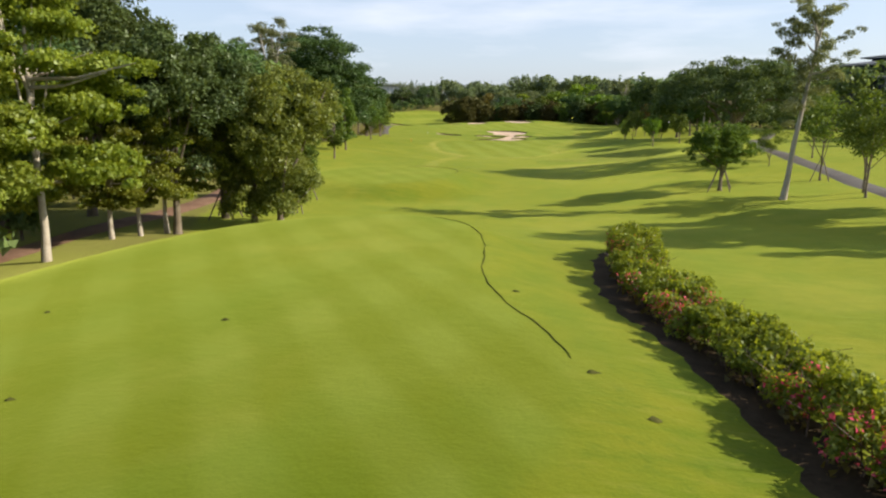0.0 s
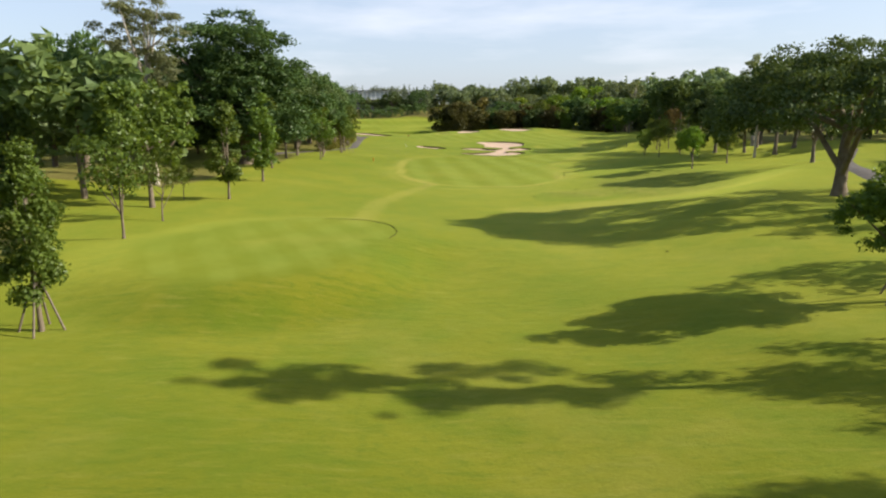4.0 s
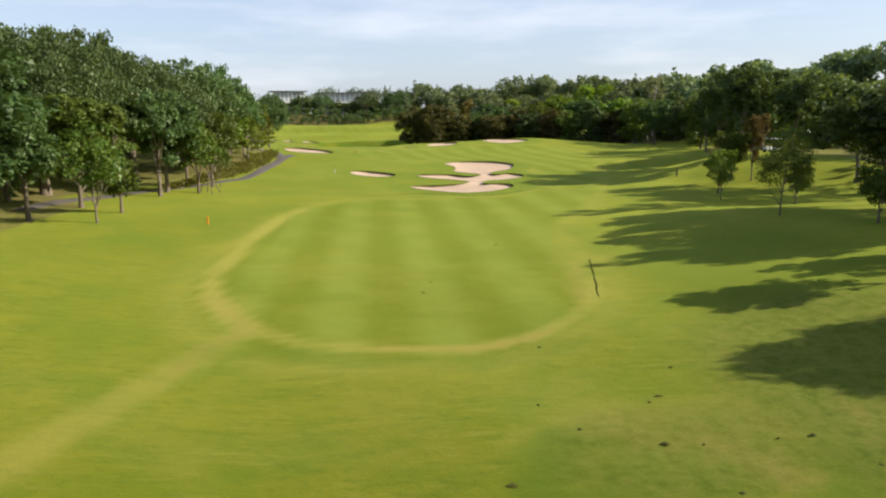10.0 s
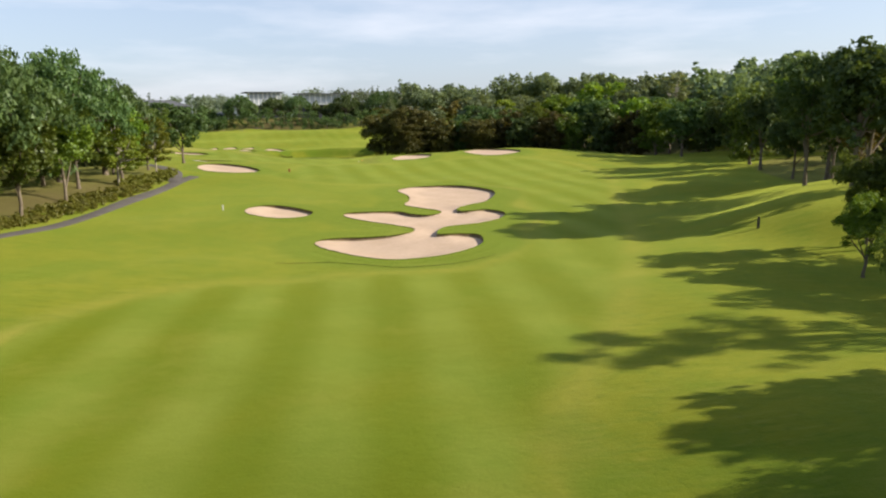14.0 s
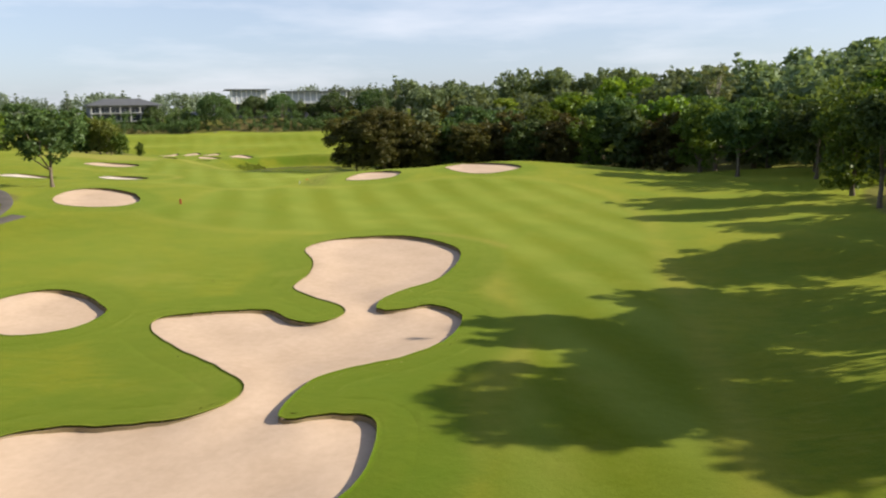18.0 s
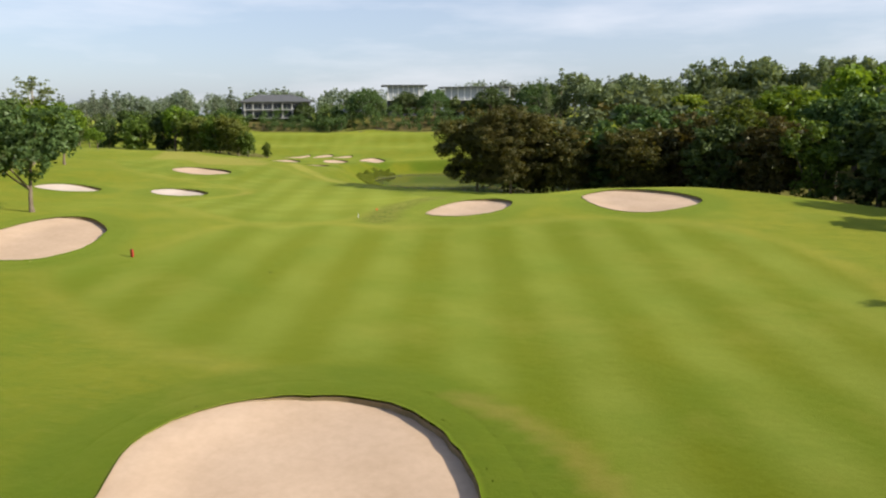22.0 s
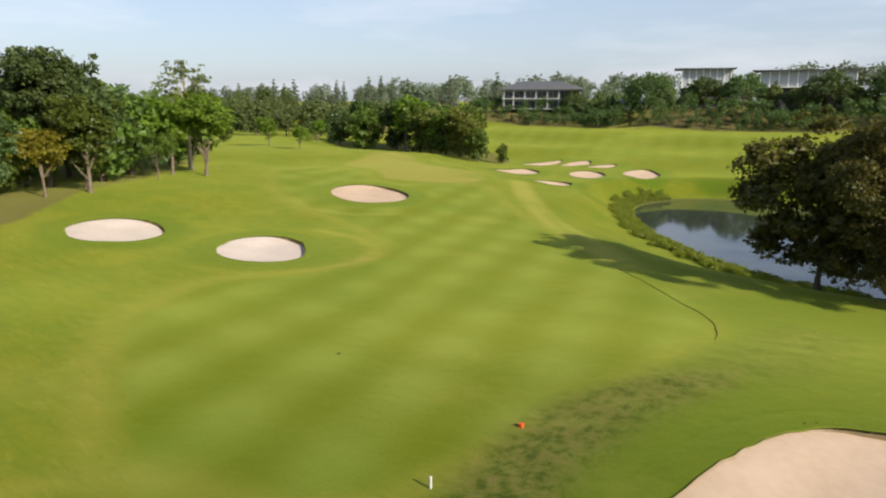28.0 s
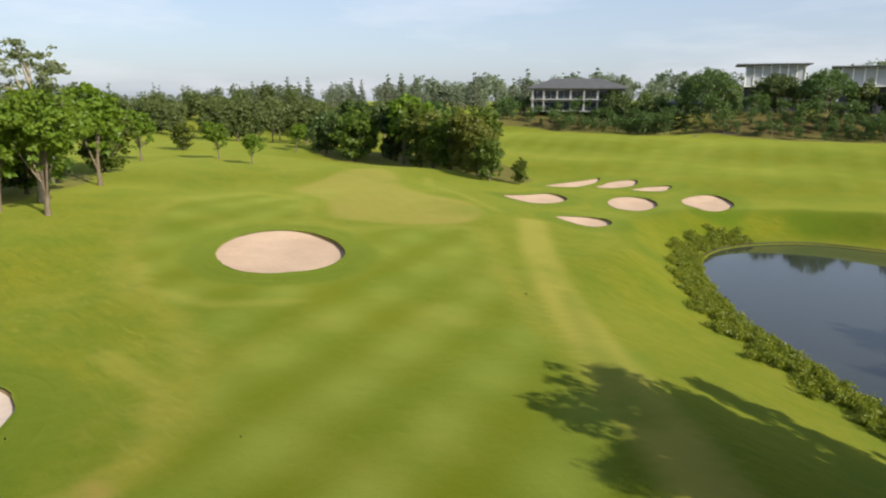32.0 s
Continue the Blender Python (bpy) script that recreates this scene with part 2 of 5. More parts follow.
    c = blend(nt, calc(nt, "MULTIPLY", zw.outputs[1], 0.8), c, blend(nt, fleck, LONG_A, LONG_B))
    spot = calc(nt, "MULTIPLY", calc(nt, "SUBTRACT", 1.0, wear.outputs["Alpha"]), calc(nt, "ADD", 0.45, fleck))
    c = blend(nt, spot, c, BARE)
    c = blend(nt, spread(nt, worn, 0.48, 0.70, 0.44), c, LUSH)
    c = blend(nt, spread(nt, noise_at(nt, 0.11, 5, 0.65, shifted), 0.54, 0.74, 0.30), c, DRY)
    floor = nt.nodes.new("ShaderNodeAttribute")
    floor.attribute_name = "litter_shade"
    cover = spread(nt, calc(nt, "ADD", floor.outputs["Fac"], calc(nt, "MULTIPLY", calc(nt, "SUBTRACT", fleck, 0.5), 0.7)), 0.35, 0.65)
    # browns of litter and earth, kept dark to hold the trees' shade
    c = blend(nt, cover, c, blend(nt, tuft, (0.050, 0.036, 0.020), (0.125, 0.086, 0.052)))
    coarse = nt.nodes.new("ShaderNodeAttribute")
    coarse.attribute_name = "tussock"
    clump = noise_at(nt, 1.9, 4, 0.7, pos)
    wild = ramp(nt, clump, [(0.38, (0.020, 0.032, 0.008)), (0.46, (0.062, 0.076, 0.014)), (0.55, (0.105, 0.100, 0.026)), (0.64, (0.130, 0.102, 0.038))])
    c = blend(nt, calc(nt, "MULTIPLY", coarse.outputs["Fac"], 0.92), c, wild)
    c = blend(nt, calc(nt, "MULTIPLY", calc(nt, "SUBTRACT", blade, 0.35), 0.30), c, (0.035, 0.06, 0.008))
    nt.links.new(c, p.inputs["Base Color"])
    p.inputs["Roughness"].default_value = 0.9
    p.inputs["Specular IOR Level"].default_value = 0.05
    p.inputs["Sheen Weight"].default_value, p.inputs["Sheen Roughness"].default_value = 0.31, 0.42
    p.inputs["Sheen Tint"].default_value = (0.82, 0.92, 0.16, 1)
    lift = calc(nt, "ADD", calc(nt, "MULTIPLY", blade, 0.4), calc(nt, "MULTIPLY", fleck, 1.0))
    bumped(nt, p, lift, 0.5, 0.07)
    return m


ROUGH_A, ROUGH_B, ROUGH_C, ROUGH_D = (0.116, 0.142, 0.007), (0.202, 0.201, 0.017), (0.142, 0.156, 0.009), (0.088, 0.140, 0.009)
FAIR_A, FAIR_B, FAIR_L = (0.081, 0.121, 0.004), (0.124, 0.142, 0.005), (0.200, 0.246, 0.042)
GREEN_A, GREEN_B, DRY, BARE = (0.225, 0.190, 0.042), (0.265, 0.222, 0.056), (0.300, 0.262, 0.056), (0.290, 0.205, 0.062)
LONG_A, LONG_B, LUSH = (0.052, 0.106, 0.006), (0.096, 0.138, 0.009), (0.074, 0.136, 0.007)
STRIPE_1, STRIPE_HIGH, STRIPE_2, STRIPE_TEE = 5.0, 14.5, 20.0, 22.0
TURF = turf()
SAND = grainy("bunker_sand", (0.51, 0.372, 0.262), (0.65, 0.492, 0.366), 0.35, 0.95, 0.25)
PALE_SAND = grainy("pale_bunker_sand", (0.56, 0.47, 0.40), (0.70, 0.60, 0.53), 0.35, 0.95, 0.25)
LIP = grainy("bunker_lip_soil", (0.17, 0.135, 0.07), (0.30, 0.235, 0.135), 1.5, 0.95, 0.4)
BARK = grainy("bark", (0.10, 0.075, 0.05), (0.22, 0.18, 0.13), 2.2, 0.9, 0.6)
PALE_BARK = grainy("pale_bark", (0.26, 0.22, 0.17), (0.48, 0.43, 0.35), 2.0, 0.9, 0.5)
LEAF_BRIGHT = leafy("leaf_bright", (0.092, 0.138, 0.014), (0.25, 0.285, 0.034), 0.5)
LEAF_GREEN = leafy("leaf_green", (0.075, 0.140, 0.014), (0.19, 0.275, 0.030), 0.45)
LEAF_MID = leafy("leaf_mid", (0.054, 0.096, 0.016), (0.138, 0.190, 0.031), 0.42)
LEAF_DARK = leafy("leaf_dark", (0.040, 0.078, 0.026), (0.110, 0.160, 0.048), 0.36)
LEAF_DEEP = leafy("leaf_deep", (0.027, 0.054, 0.017), (0.078, 0.116, 0.034), 0.30)
LEAF_GREY = leafy("leaf_grey_green", (0.100, 0.125, 0.060), (0.215, 0.235, 0.120), 0.45)
LEAF_OLIVE = leafy("leaf_olive", (0.07, 0.06, 0.015), (0.17, 0.13, 0.035), 0.35)
LEAF_YELLOW = leafy("leaf_yellow", (0.120, 0.115, 0.012), (0.300, 0.260, 0.030), 0.5)
# Haze put into the base colour: far leaves paler and bluer, woodland slightly.
LEAF_FAR_HAZE = leafy("leaf_far_haze", (0.105, 0.142, 0.110), (0.205, 0.245, 0.175), 0.36, 0.11)
LEAF_HAZE = leafy("leaf_hillside_haze", (0.092, 0.138, 0.080), (0.205, 0.255, 0.130), 0.40, 0.12)
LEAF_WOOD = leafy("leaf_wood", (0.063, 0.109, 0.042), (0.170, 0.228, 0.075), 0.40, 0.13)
LEAF_TIPS = leafy("leaf_olive_tips", (0.030, 0.046, 0.014), (0.140, 0.118, 0.034), 0.40)
LEAF_SOFT = leafy("leaf_feathery", (0.082, 0.115, 0.020), (0.215, 0.235, 0.050), 0.48)
ASPHALT = grainy("cart_path_asphalt", (0.075, 0.065, 0.058), (0.14, 0.125, 0.11), 0.6, 0.9, 0.3)
# ---- lie of the land: heights of knolls and hollows, blended smoothly ----
TEE_KNOLLS = [(0, -40, 1.6), (-6, 0, 1.7), (8, 0, 1.2), (-7, 16, 1.9), (2.5, 23, 1.3), (-6, 27, 1.9), (-17, 36, 0.2), (-10, 42, 0.5), (-15, 46, 0.1),
              (-10, 54, -0.1), (14, 30, 0.7), (15, 38, 0.3), (10, 50, -0.9), (0, 50, -0.7), (25, 50, 1.3), (23, 57, 1.2), (-28, 30, -0.3),
              (22, 20, 0.8), (40, 30, 2.0), (1, 72, 0.6), (-8, 72, 0.8), (10, 62, -0.7), (29, 77, 2.2), (-2, 60, -0.5)]
VALLEY = [(9, 79, -0.3), (10, 95, -0.5), (3, 115, -0.7), (21, 124, 0.0), (16, 134, -0.4), (26, 110, -0.2), (10, 150, -0.4), (22, 160, -0.3),
          (-5, 105, 0.0), (-4, 130, 0.0), (-2, 160, 0.3), (8, 175, -0.4), (21, 178, -0.1), (25, 190, -0.3), (24, 207, 0.75), (14, 202, 0.8), (15, 192, 0.3),
          (5, 192, -0.2), (28, 229, 0.7), (1, 228, 1.2), (-3, 190, 1.0), (-5, 208, 0.8), (38, 190, -0.1), (40, 215, 0.5), (14, 228, 0.6)]
BANKS = [(-14, 92, 0.9), (-14, 104, 1.5), (-16, 115, 2.6), (-13, 136, 1.7), (-11, 160, 1.5), (-11, 233, 1.9), (-18, 227, 2.6), (-25, 238, 2.7),
         (-40, 60, 0.6), (-40, 100, 3.0), (-40, 150, 3.2), (-35, 200, 3.2), (35, 117, 2.2), (36, 131, 2.0), (57, 177, 4.0), (40, 153, 0.6),
         (58, 207, 1.8), (62, 130, 4.0), (50, 80, 3.4), (45, 50, 2.6), (48, 100, 3.2), (75, 240, 2.5), (60, 240, 1.5), (-20, 75, 0.6)]
RIDGE = [(8, 250, 1.5), (16, 255, 3.1), (23, 263, 2.2), (34, 256, 2.3), (27, 267, 3.6), (35, 264, 3.2), (12, 263, 2.9), (45, 242, 1.4), (4, 246, 1.7), (15, 243, 1.1), (12, 275, -1.0),
         (30, 285, -1.5), (55, 280, -0.5), (-1, 274, 1.0), (-8, 266, 0.8), (-24, 268, 0.6), (-30, 262, 1.5), (-34, 270, 1.0), (-29.5, 271, 0.6), (-42, 256, 3.1),
         (-40, 263, 1.8), (-45, 286, 2.0), (-41, 295, 0.6), (-46.5, 298, 2.7), (-55, 263, 3.8), (-70, 284, 3.6), (-62, 281, 3.3), (-20, 281, 0.4), (-30, 300, 0.6)]
GREEN = [(-42, 313, 1.6), (-92, 313, 3.9), (-87, 317, 3.5), (-77, 336, 2.7), (-68, 309, 2.3), (-58, 318, 2.4), (-38, 330, -0.5), (-37, 355, -1.0),
         (-56, 357, -0.3), (-47, 341, 0.0), (-66, 345, 0.0), (-90, 352, 0.5), (-15, 362, -0.6), (-40, 402, 4.8), (5, 402, 4.4), (-85, 402, 4.6), (-40, 378, 1.6), (-5, 380, 1.4), (-80, 378, 1.8),
         (-130, 330, 3.0), (-150, 390, 2.0), (-110, 290, 4.0), (-29, 313, -0.6), (-21, 300, -0.5), (-10, 290, 0.0), (0, 281, 0.2)]
FAR = [(-120, 440, 9), (-60, 440, 10), (0, 430, 9), (70, 410, 10), (125, 290, 9), (130, 150, 6), (110, 60, 5), (-90, 60, 2), (-90, 150, 4),
       (-90, 220, 4), (-220, 300, 3), (-220, 450, 8), (0, 600, 14), (-200, 700, 12), (200, 500, 12), (0, -120, 1.5), (95, 340, 7), (45, 345, 1)]
KNOLLS = np.array(TEE_KNOLLS + VALLEY + BANKS + RIDGE + GREEN + FAR, float)
WATER = -3.7
POND = [(-28.5, 332), (-23, 321.5), (-18, 314.5), (-12, 308.5), (-5, 302.5), (3, 299), (11, 300), (20, 306), (24, 318), (18, 332), (6, 343), (-8, 349.5), (-17, 350.5), (-24, 348.5), (-28.8, 341)]


def closed_curve(points, n=12):
    """A smooth closed curve through a few corner points."""
    p = np.array(points, float)
    a, b, c, d = np.roll(p, 1, 0), p, np.roll(p, -1, 0), np.roll(p, -2, 0)
    t = (np.arange(n) / n)[None, :, None]
    a, b, c, d = (q[:, None, :] for q in (a, b, c, d))
    q = 0.5 * (2 * b + (c - a) * t + (2 * a - 5 * b + 4 * c - d) * t ** 2 + (3 * b - a - 3 * c + d) * t ** 3)
    return q.reshape(-1, 2)


def inside_distance(x, y, curve):
    """Distance to a closed curve: negative inside."""
    x, y = np.atleast_1d(np.asarray(x, float)), np.atleast_1d(np.asarray(y, float))
    best, odd = np.full(x.shape, 1e9), np.zeros(x.shape, bool)
    for (ax, ay), (bx, by) in zip(curve, np.roll(curve, -1, 0)):
        dx, dy = bx - ax, by - ay
        t = np.clip(((x - ax) * dx + (y - ay) * dy) / (dx * dx + dy * dy + 1e-12), 0, 1)
        best = np.minimum(best, np.hypot(x - ax - t * dx, y - ay - t * dy))
        if ay != by:
            odd ^= ((ay > y) != (by > y)) & (x < (bx - ax) * (y - ay) / (by - ay) + ax)
    return np.where(odd, -best, best)


def ease(a, b, v):
    t = np.clip((v - a) / (b - a), 0, 1)
    return t * t * (3 - 2 * t)


TEE_1 = [(0.7, 34), (1.2, 29.5), (1.0, 22.6), (1.7, 18.8), (2.6, 16), (2.7, 13.7), (2.2, 11.3), (0.5, 8.5), (-4, 5), (-12, 5), (-15, 14), (-14, 24), (-10, 33), (-3, 36.5)]
TEE_2 = [(-11.1, 75.7), (-9.2, 78.3), (-5.9, 79.4), (-2.9, 79.6), (-0.7, 78.7), (1.2, 76.2), (1.6, 73.1), (0.6, 69.5), (-1, 64), (-6, 61), (-11, 64), (-13, 70)]

POND_SHORE = closed_curve(POND, 8)
TEE_EDGE_1, TEE_EDGE_2 = closed_curve(TEE_1, 5), closed_curve(TEE_2, 5)


def land(x, y):
    """Height of the turf, without the hollows of the bunkers."""
    x, y = np.atleast_1d(np.asarray(x, float)), np.atleast_1d(np.asarray(y, float))
    top, low = np.zeros(x.shape), np.zeros(x.shape)
    for kx, ky, kz in KNOLLS:
        d = (x - kx) ** 2 + (y - ky) ** 2
        w = np.exp(-d / 128) + 0.02 * np.exp(-d / 900) + 1e-4 * np.exp(-d / 9000) + 1e-6 / (1 + d / 1e4)
        top, low = top + w * kz, low + w
    z = top / low
    z = z + 0.10 * np.sin(x * 0.21 + 1.3) * np.sin(y * 0.17) + 0.05 * np.sin(x * 0.53 + y * 0.31)
    for edge, height, slope in ((TEE_EDGE_1, 2.0, 4.0), (TEE_EDGE_2, 0.95, 4.8)):
        m = (x > edge[:, 0].min() - 5) & (x < edge[:, 0].max() + 5) & (y > edge[:, 1].min() - 5) & (y < edge[:, 1].max() + 5)
        if m.any():
            k = ease(slope, -0.8, inside_distance(x[m], y[m], edge))
            z[m] += (height - z[m]) * k
    m = (x > -50) & (x < 50) & (y > 265) & (y < 370)
    if m.any():
        s = inside_distance(x[m], y[m], POND_SHORE)
        z[m] = WATER + 0.15 + (z[m] - WATER - 0.15) * ease(0.0, 8.5 + 8.0 * ease(318, 302, y[m]), s) - 1.0 * ease(0.2, -2.0, s)
    return z


# ---- making parts ----
def mesh_of(name, verts, faces, smooth=False):
    me = bpy.data.meshes.new(name)
    me.from_pydata([tuple(v) for v in verts], [], [tuple(q) for q in faces])
    if smooth:
        me.polygons.foreach_set("use_smooth", np.ones(len(me.polygons), bool))
    me.update()
    return me


def quick_mesh(name, verts, quads):
    """A mesh of many quads, from arrays."""
    verts, quads = np.asarray(verts, np.float32), np.asarray(quads, np.int32)
    me = bpy.data.meshes.new(name)
    me.vertices.add(len(verts))
    me.vertices.foreach_set("co", verts.ravel())
    k = quads.shape[1]
    me.loops.add(quads.size)
    me.loops.foreach_set("vertex_index", quads.ravel())
    me.polygons.add(len(quads))
    me.polygons.foreach_set("loop_start", np.arange(0, quads.size, k, dtype=np.int32))
    me.update(calc_edges=True)
    return me


def piece(name, me, material, parent=None, label="", **tags):
    ob = new(name, me)
    if material is not None and not me.materials:
        me.materials.append(material)
    ob.parent = parent
    tagged(ob, label, **tags)
    return ob


def base(name, m, label, category, group="", kind=""):
    ob = new(name)
    ob.empty_display_size = 0.3
    ob.matrix_world = m
    return tagged(ob, label, category, group, kind)


def block_mesh(name, *boxes, bevel=0.0):
    """One mesh of boxes (cx, cy, cz, sx, sy, sz), edges eased."""
    bm = bmesh.new()
    for cx, cy, cz, sx, sy, sz in boxes:
        made = bmesh.ops.create_cube(bm, size=1)
        for v in made["verts"]:
            v.co = Vector((v.co.x * sx + cx, v.co.y * sy + cy, v.co.z * sz + cz))
    if bevel:
        bmesh.ops.bevel(bm, geom=bm.edges[:], offset=bevel, segments=2, affect="EDGES")
    me = bpy.data.meshes.new(name)
    bm.to_mesh(me)
    bm.free()
    return me


def tube(path, radii, sides=7):
    """Rings round a path, tapering."""
    path = np.asarray(path, float)
    verts, quads = [], []
    for i, (c, r) in enumerate(zip(path, radii)):
        d = path[min(i + 1, len(path) - 1)] - path[max(i - 1, 0)]
        d /= np.linalg.norm(d) + 1e-9
        a = np.cross(d, [0.31, 0.95, 0.05])
        a /= np.linalg.norm(a) + 1e-9
        b = np.cross(d, a)
        for k in range(sides):
            t = 2 * math.pi * k / sides
            verts.append(c + r * (a * math.cos(t) + b * math.sin(t)))
        if i:
            for k in range(sides):
                p, q = (i - 1) * sides + k, (i - 1) * sides + (k + 1) % sides
                quads.append((p, q, q + sides, p + sides))
    return np.array(verts), np.array(quads)


def merged(parts):
    vs, qs, n = [], [], 0
    for v, q in parts:
        vs.append(v)
        qs.append(q + n)
        n += len(v)
    return np.concatenate(vs), np.concatenate(qs)


def ground_z(x, y):
    return float(land(x, y)[0])


# ---- the ground: one sheet to the horizon ----
FAIRWAY_1 = [(1.6, 115), (-1.3, 122), (-1.6, 132), (-0.5, 149), (4, 158), (14, 163), (22, 165.5), (26, 175), (28, 190), (27, 204), (20, 211), (9, 213.5), (0, 217.5),
             (-6.5, 222.5), (-4, 229), (-3.5, 241), (10, 243), (18, 245), (28, 248), (38, 243), (42, 225), (38, 200), (33, 175), (27, 155), (22, 143), (20, 131), (21, 125), (19, 116), (15, 111), (8, 110.5), (4, 112)]
FAIRWAY_2 = [(-3.7, 242), (-14.6, 247), (-19, 251), (-23, 257), (-20.5, 264), (-22, 272), (-33, 279), (-43, 280), (-54, 286), (-63, 293), (-68, 303), (-60, 304), (-52, 299), (-46, 300), (-41, 309), (-34, 303), (-26, 296),
             (-18, 290), (-8, 282), (0, 276), (4.3, 269.5), (4.5, 260), (3.2, 250), (1, 244)]
FAR_FAIRWAY = [(-62, 368), (-35, 370), (-8, 374), (18, 380), (24, 396), (0, 405), (-40, 406), (-80, 405), (-108, 402), (-104, 386), (-85, 376)]
PUTTING_GREEN = [(-68.4, 309.8), (-72.1, 316.8), (-77.8, 327), (-79, 333), (-71, 329), (-63, 322), (-55, 319), (-49.5, 319.5), (-45.2, 316.6), (-43.1, 311.2), (-45.2, 305.7), (-48.5, 303.1), (-51.8, 302.1), (-57.1, 306), (-63.4, 308.1)]
BUNKERS = {
    "clover": [(13.2, 205.2), (13.9, 207.8), (15.6, 209.5), (18.1, 210.3), (20.8, 209.9), (23.2, 207.9), (24.8, 205.0), (24.9, 202.0), (24.2, 199.0), (23.3, 196.8), (21.5, 194.6), (20.4, 192.7), (20.2, 191.3), (20.8, 190.6), (21.9, 190.9), (23.3, 191.6), (24.9, 189.6),
               (24.3, 186.0), (22.4, 183.7), (20.3, 182.4), (18.7, 180.7), (18.2, 177.2), (20.1, 177.6), (21.5, 177.4), (21.9, 175.6), (21.5, 172.5), (19.8, 170.0), (17.5, 168.6), (14.7, 168.0),
               (12.4, 169.2), (10.4, 171.2), (8.8, 173.4), (8.5, 175.6), (10, 176.8), (13, 177.0), (15.3, 177.7), (16.2, 179.6), (14.6, 181.9), (11.6, 184.6), (9.2, 187.3), (9.0, 189.2),
               (10.8, 190.1), (12.5, 190.7), (14.3, 190.9), (15.8, 189.3), (17.3, 188.8), (18.4, 189.9), (18.2, 191.4), (16.0, 193.6), (14.5, 195.6), (14.9, 198.6), (14.5, 201.7)],
    "a": [(-1.0, 188.8), (-1.4, 191.9), (0, 194.3), (2.4, 193.6), (5.4, 190.5), (5.5, 188.2), (4.4, 186.6), (2.6, 186.0), (0.4, 187.1)],
    "b": [(-20.4, 231.9), (-20.9, 235.2), (-19.8, 237.2), (-17.3, 237.2), (-13.3, 234.5), (-11.3, 231.6), (-9.8, 228.8), (-9.0, 226.0), (-9.4, 223.5), (-11.5, 222.4), (-14.4, 222.8), (-16.8, 224.6), (-19.0, 228.0)],
    "c": [(9.5, 249.3), (9.8, 252.6), (10.6, 255.3), (12, 257.3), (14.2, 257.9), (16.2, 256.2), (16.9, 253.9), (16.3, 250.9), (14.9, 248.9), (13.0, 247.8), (11.0, 248.0)],
    "d": [(23.0, 259.6), (23.8, 262.6), (26, 265), (29, 265.4), (32.2, 263.4), (34.4, 260), (34.2, 256.6), (32.0, 253.2), (29.6, 251.6), (26.8, 252.0), (24.6, 254.6)],
    "e": [(-43.4, 256.5), (-45.3, 259.3), (-45, 261.8), (-42.6, 263.6), (-38.9, 262.5), (-37.0, 260.0), (-37.2, 257.2), (-39.2, 255.2)],
    "f": [(-30.5, 261.9), (-32.8, 264.6), (-33.4, 267.4), (-31.9, 269.4), (-29.0, 269.1), (-25.6, 266.5), (-24.7, 264.4), (-25.9, 262.5), (-28.0, 261.4)],
    "g": [(-45.5, 286.8), (-48.6, 290), (-49.6, 293.4), (-47.7, 296.3), (-43.6, 296.2), (-39.7, 294.0), (-37.9, 290.8), (-38.3, 288.0), (-39.9, 286.0), (-42.4, 285.6)],
    "h": [(-39.5, 351.3), (-40.4, 357), (-38.3, 360.4), (-34.2, 356), (-32.8, 349.6), (-35, 346.5)],
    "i": [(-45.2, 342), (-46.3, 347.5), (-43.2, 349.8), (-39.4, 344.2), (-38.6, 338), (-41.7, 337.6)],
    "j": [(-55.3, 332.8), (-54.6, 337.2), (-53.5, 341.2), (-49.9, 339.8), (-48.3, 334.5), (-49.6, 330.5)],
    "k": [(-41.5, 324.4), (-40.8, 328.3), (-38.3, 329.4), (-36.1, 326.8), (-36, 323.3), (-38.6, 322.8)],
    "l": [(-59.2, 348), (-60.6, 357), (-60, 365), (-57.4, 359.4), (-56.3, 351)],
    "m": [(-54.9, 355), (-56, 362), (-53.7, 366), (-51, 360.2), (-51.7, 355)],
    "n": [(-49.1, 355.5), (-48.9, 360.5), (-46.2, 363), (-45.4, 358)],
}
CURVES = {k: closed_curve(v, 5) for k, v in BUNKERS.items()}


def spaced(core, low, high, step, growth=1.16):
    """Grid lines: even in the core, wider and wider outside it."""
    inner = np.arange(core[0], core[1] + step / 2, step)
    up, down, s = [inner[-1]], [inner[0]], step
    while up[-1] < high:
        s *= growth
        up.append(up[-1] + s)
    s = step
    while down[-1] > low:
        s *= growth
        down.append(down[-1] - s)
    return np.concatenate([down[:0:-1], inner, up[1:]])


gx, gy = spaced((-100, 70), -2600, 2600, 0.62, 1.12), spaced((2, 385), -1500, 3200, 0.62, 1.12)
XX, YY = (v.ravel() for v in np.meshgrid(gx, gy))
ZZ = land(XX, YY)
zone = {k: np.zeros(len(XX)) for k in ("one", "two", "green", "dry", "long", "tee", "bare", "litter_shade", "tussock")}


def near_box(curve, pad):
    return np.nonzero((XX > curve[:, 0].min() - pad) & (XX < curve[:, 0].max() + pad) & (YY > curve[:, 1].min() - pad) & (YY < curve[:, 1].max() + pad))[0]


def put_zone(key, points, soft=0.7, rim=None, n=6, amount=1.0):
    c = closed_curve(points, n)
    i = near_box(c, 6)
    s = inside_distance(XX[i], YY[i], c)
    zone[key][i] = np.maximum(zone[key][i], amount * ease(soft, -soft, s))
    if rim:
        zone["dry"][i] = np.maximum(zone["dry"][i], rim * np.exp(-((s - 0.9) / 0.9) ** 2))


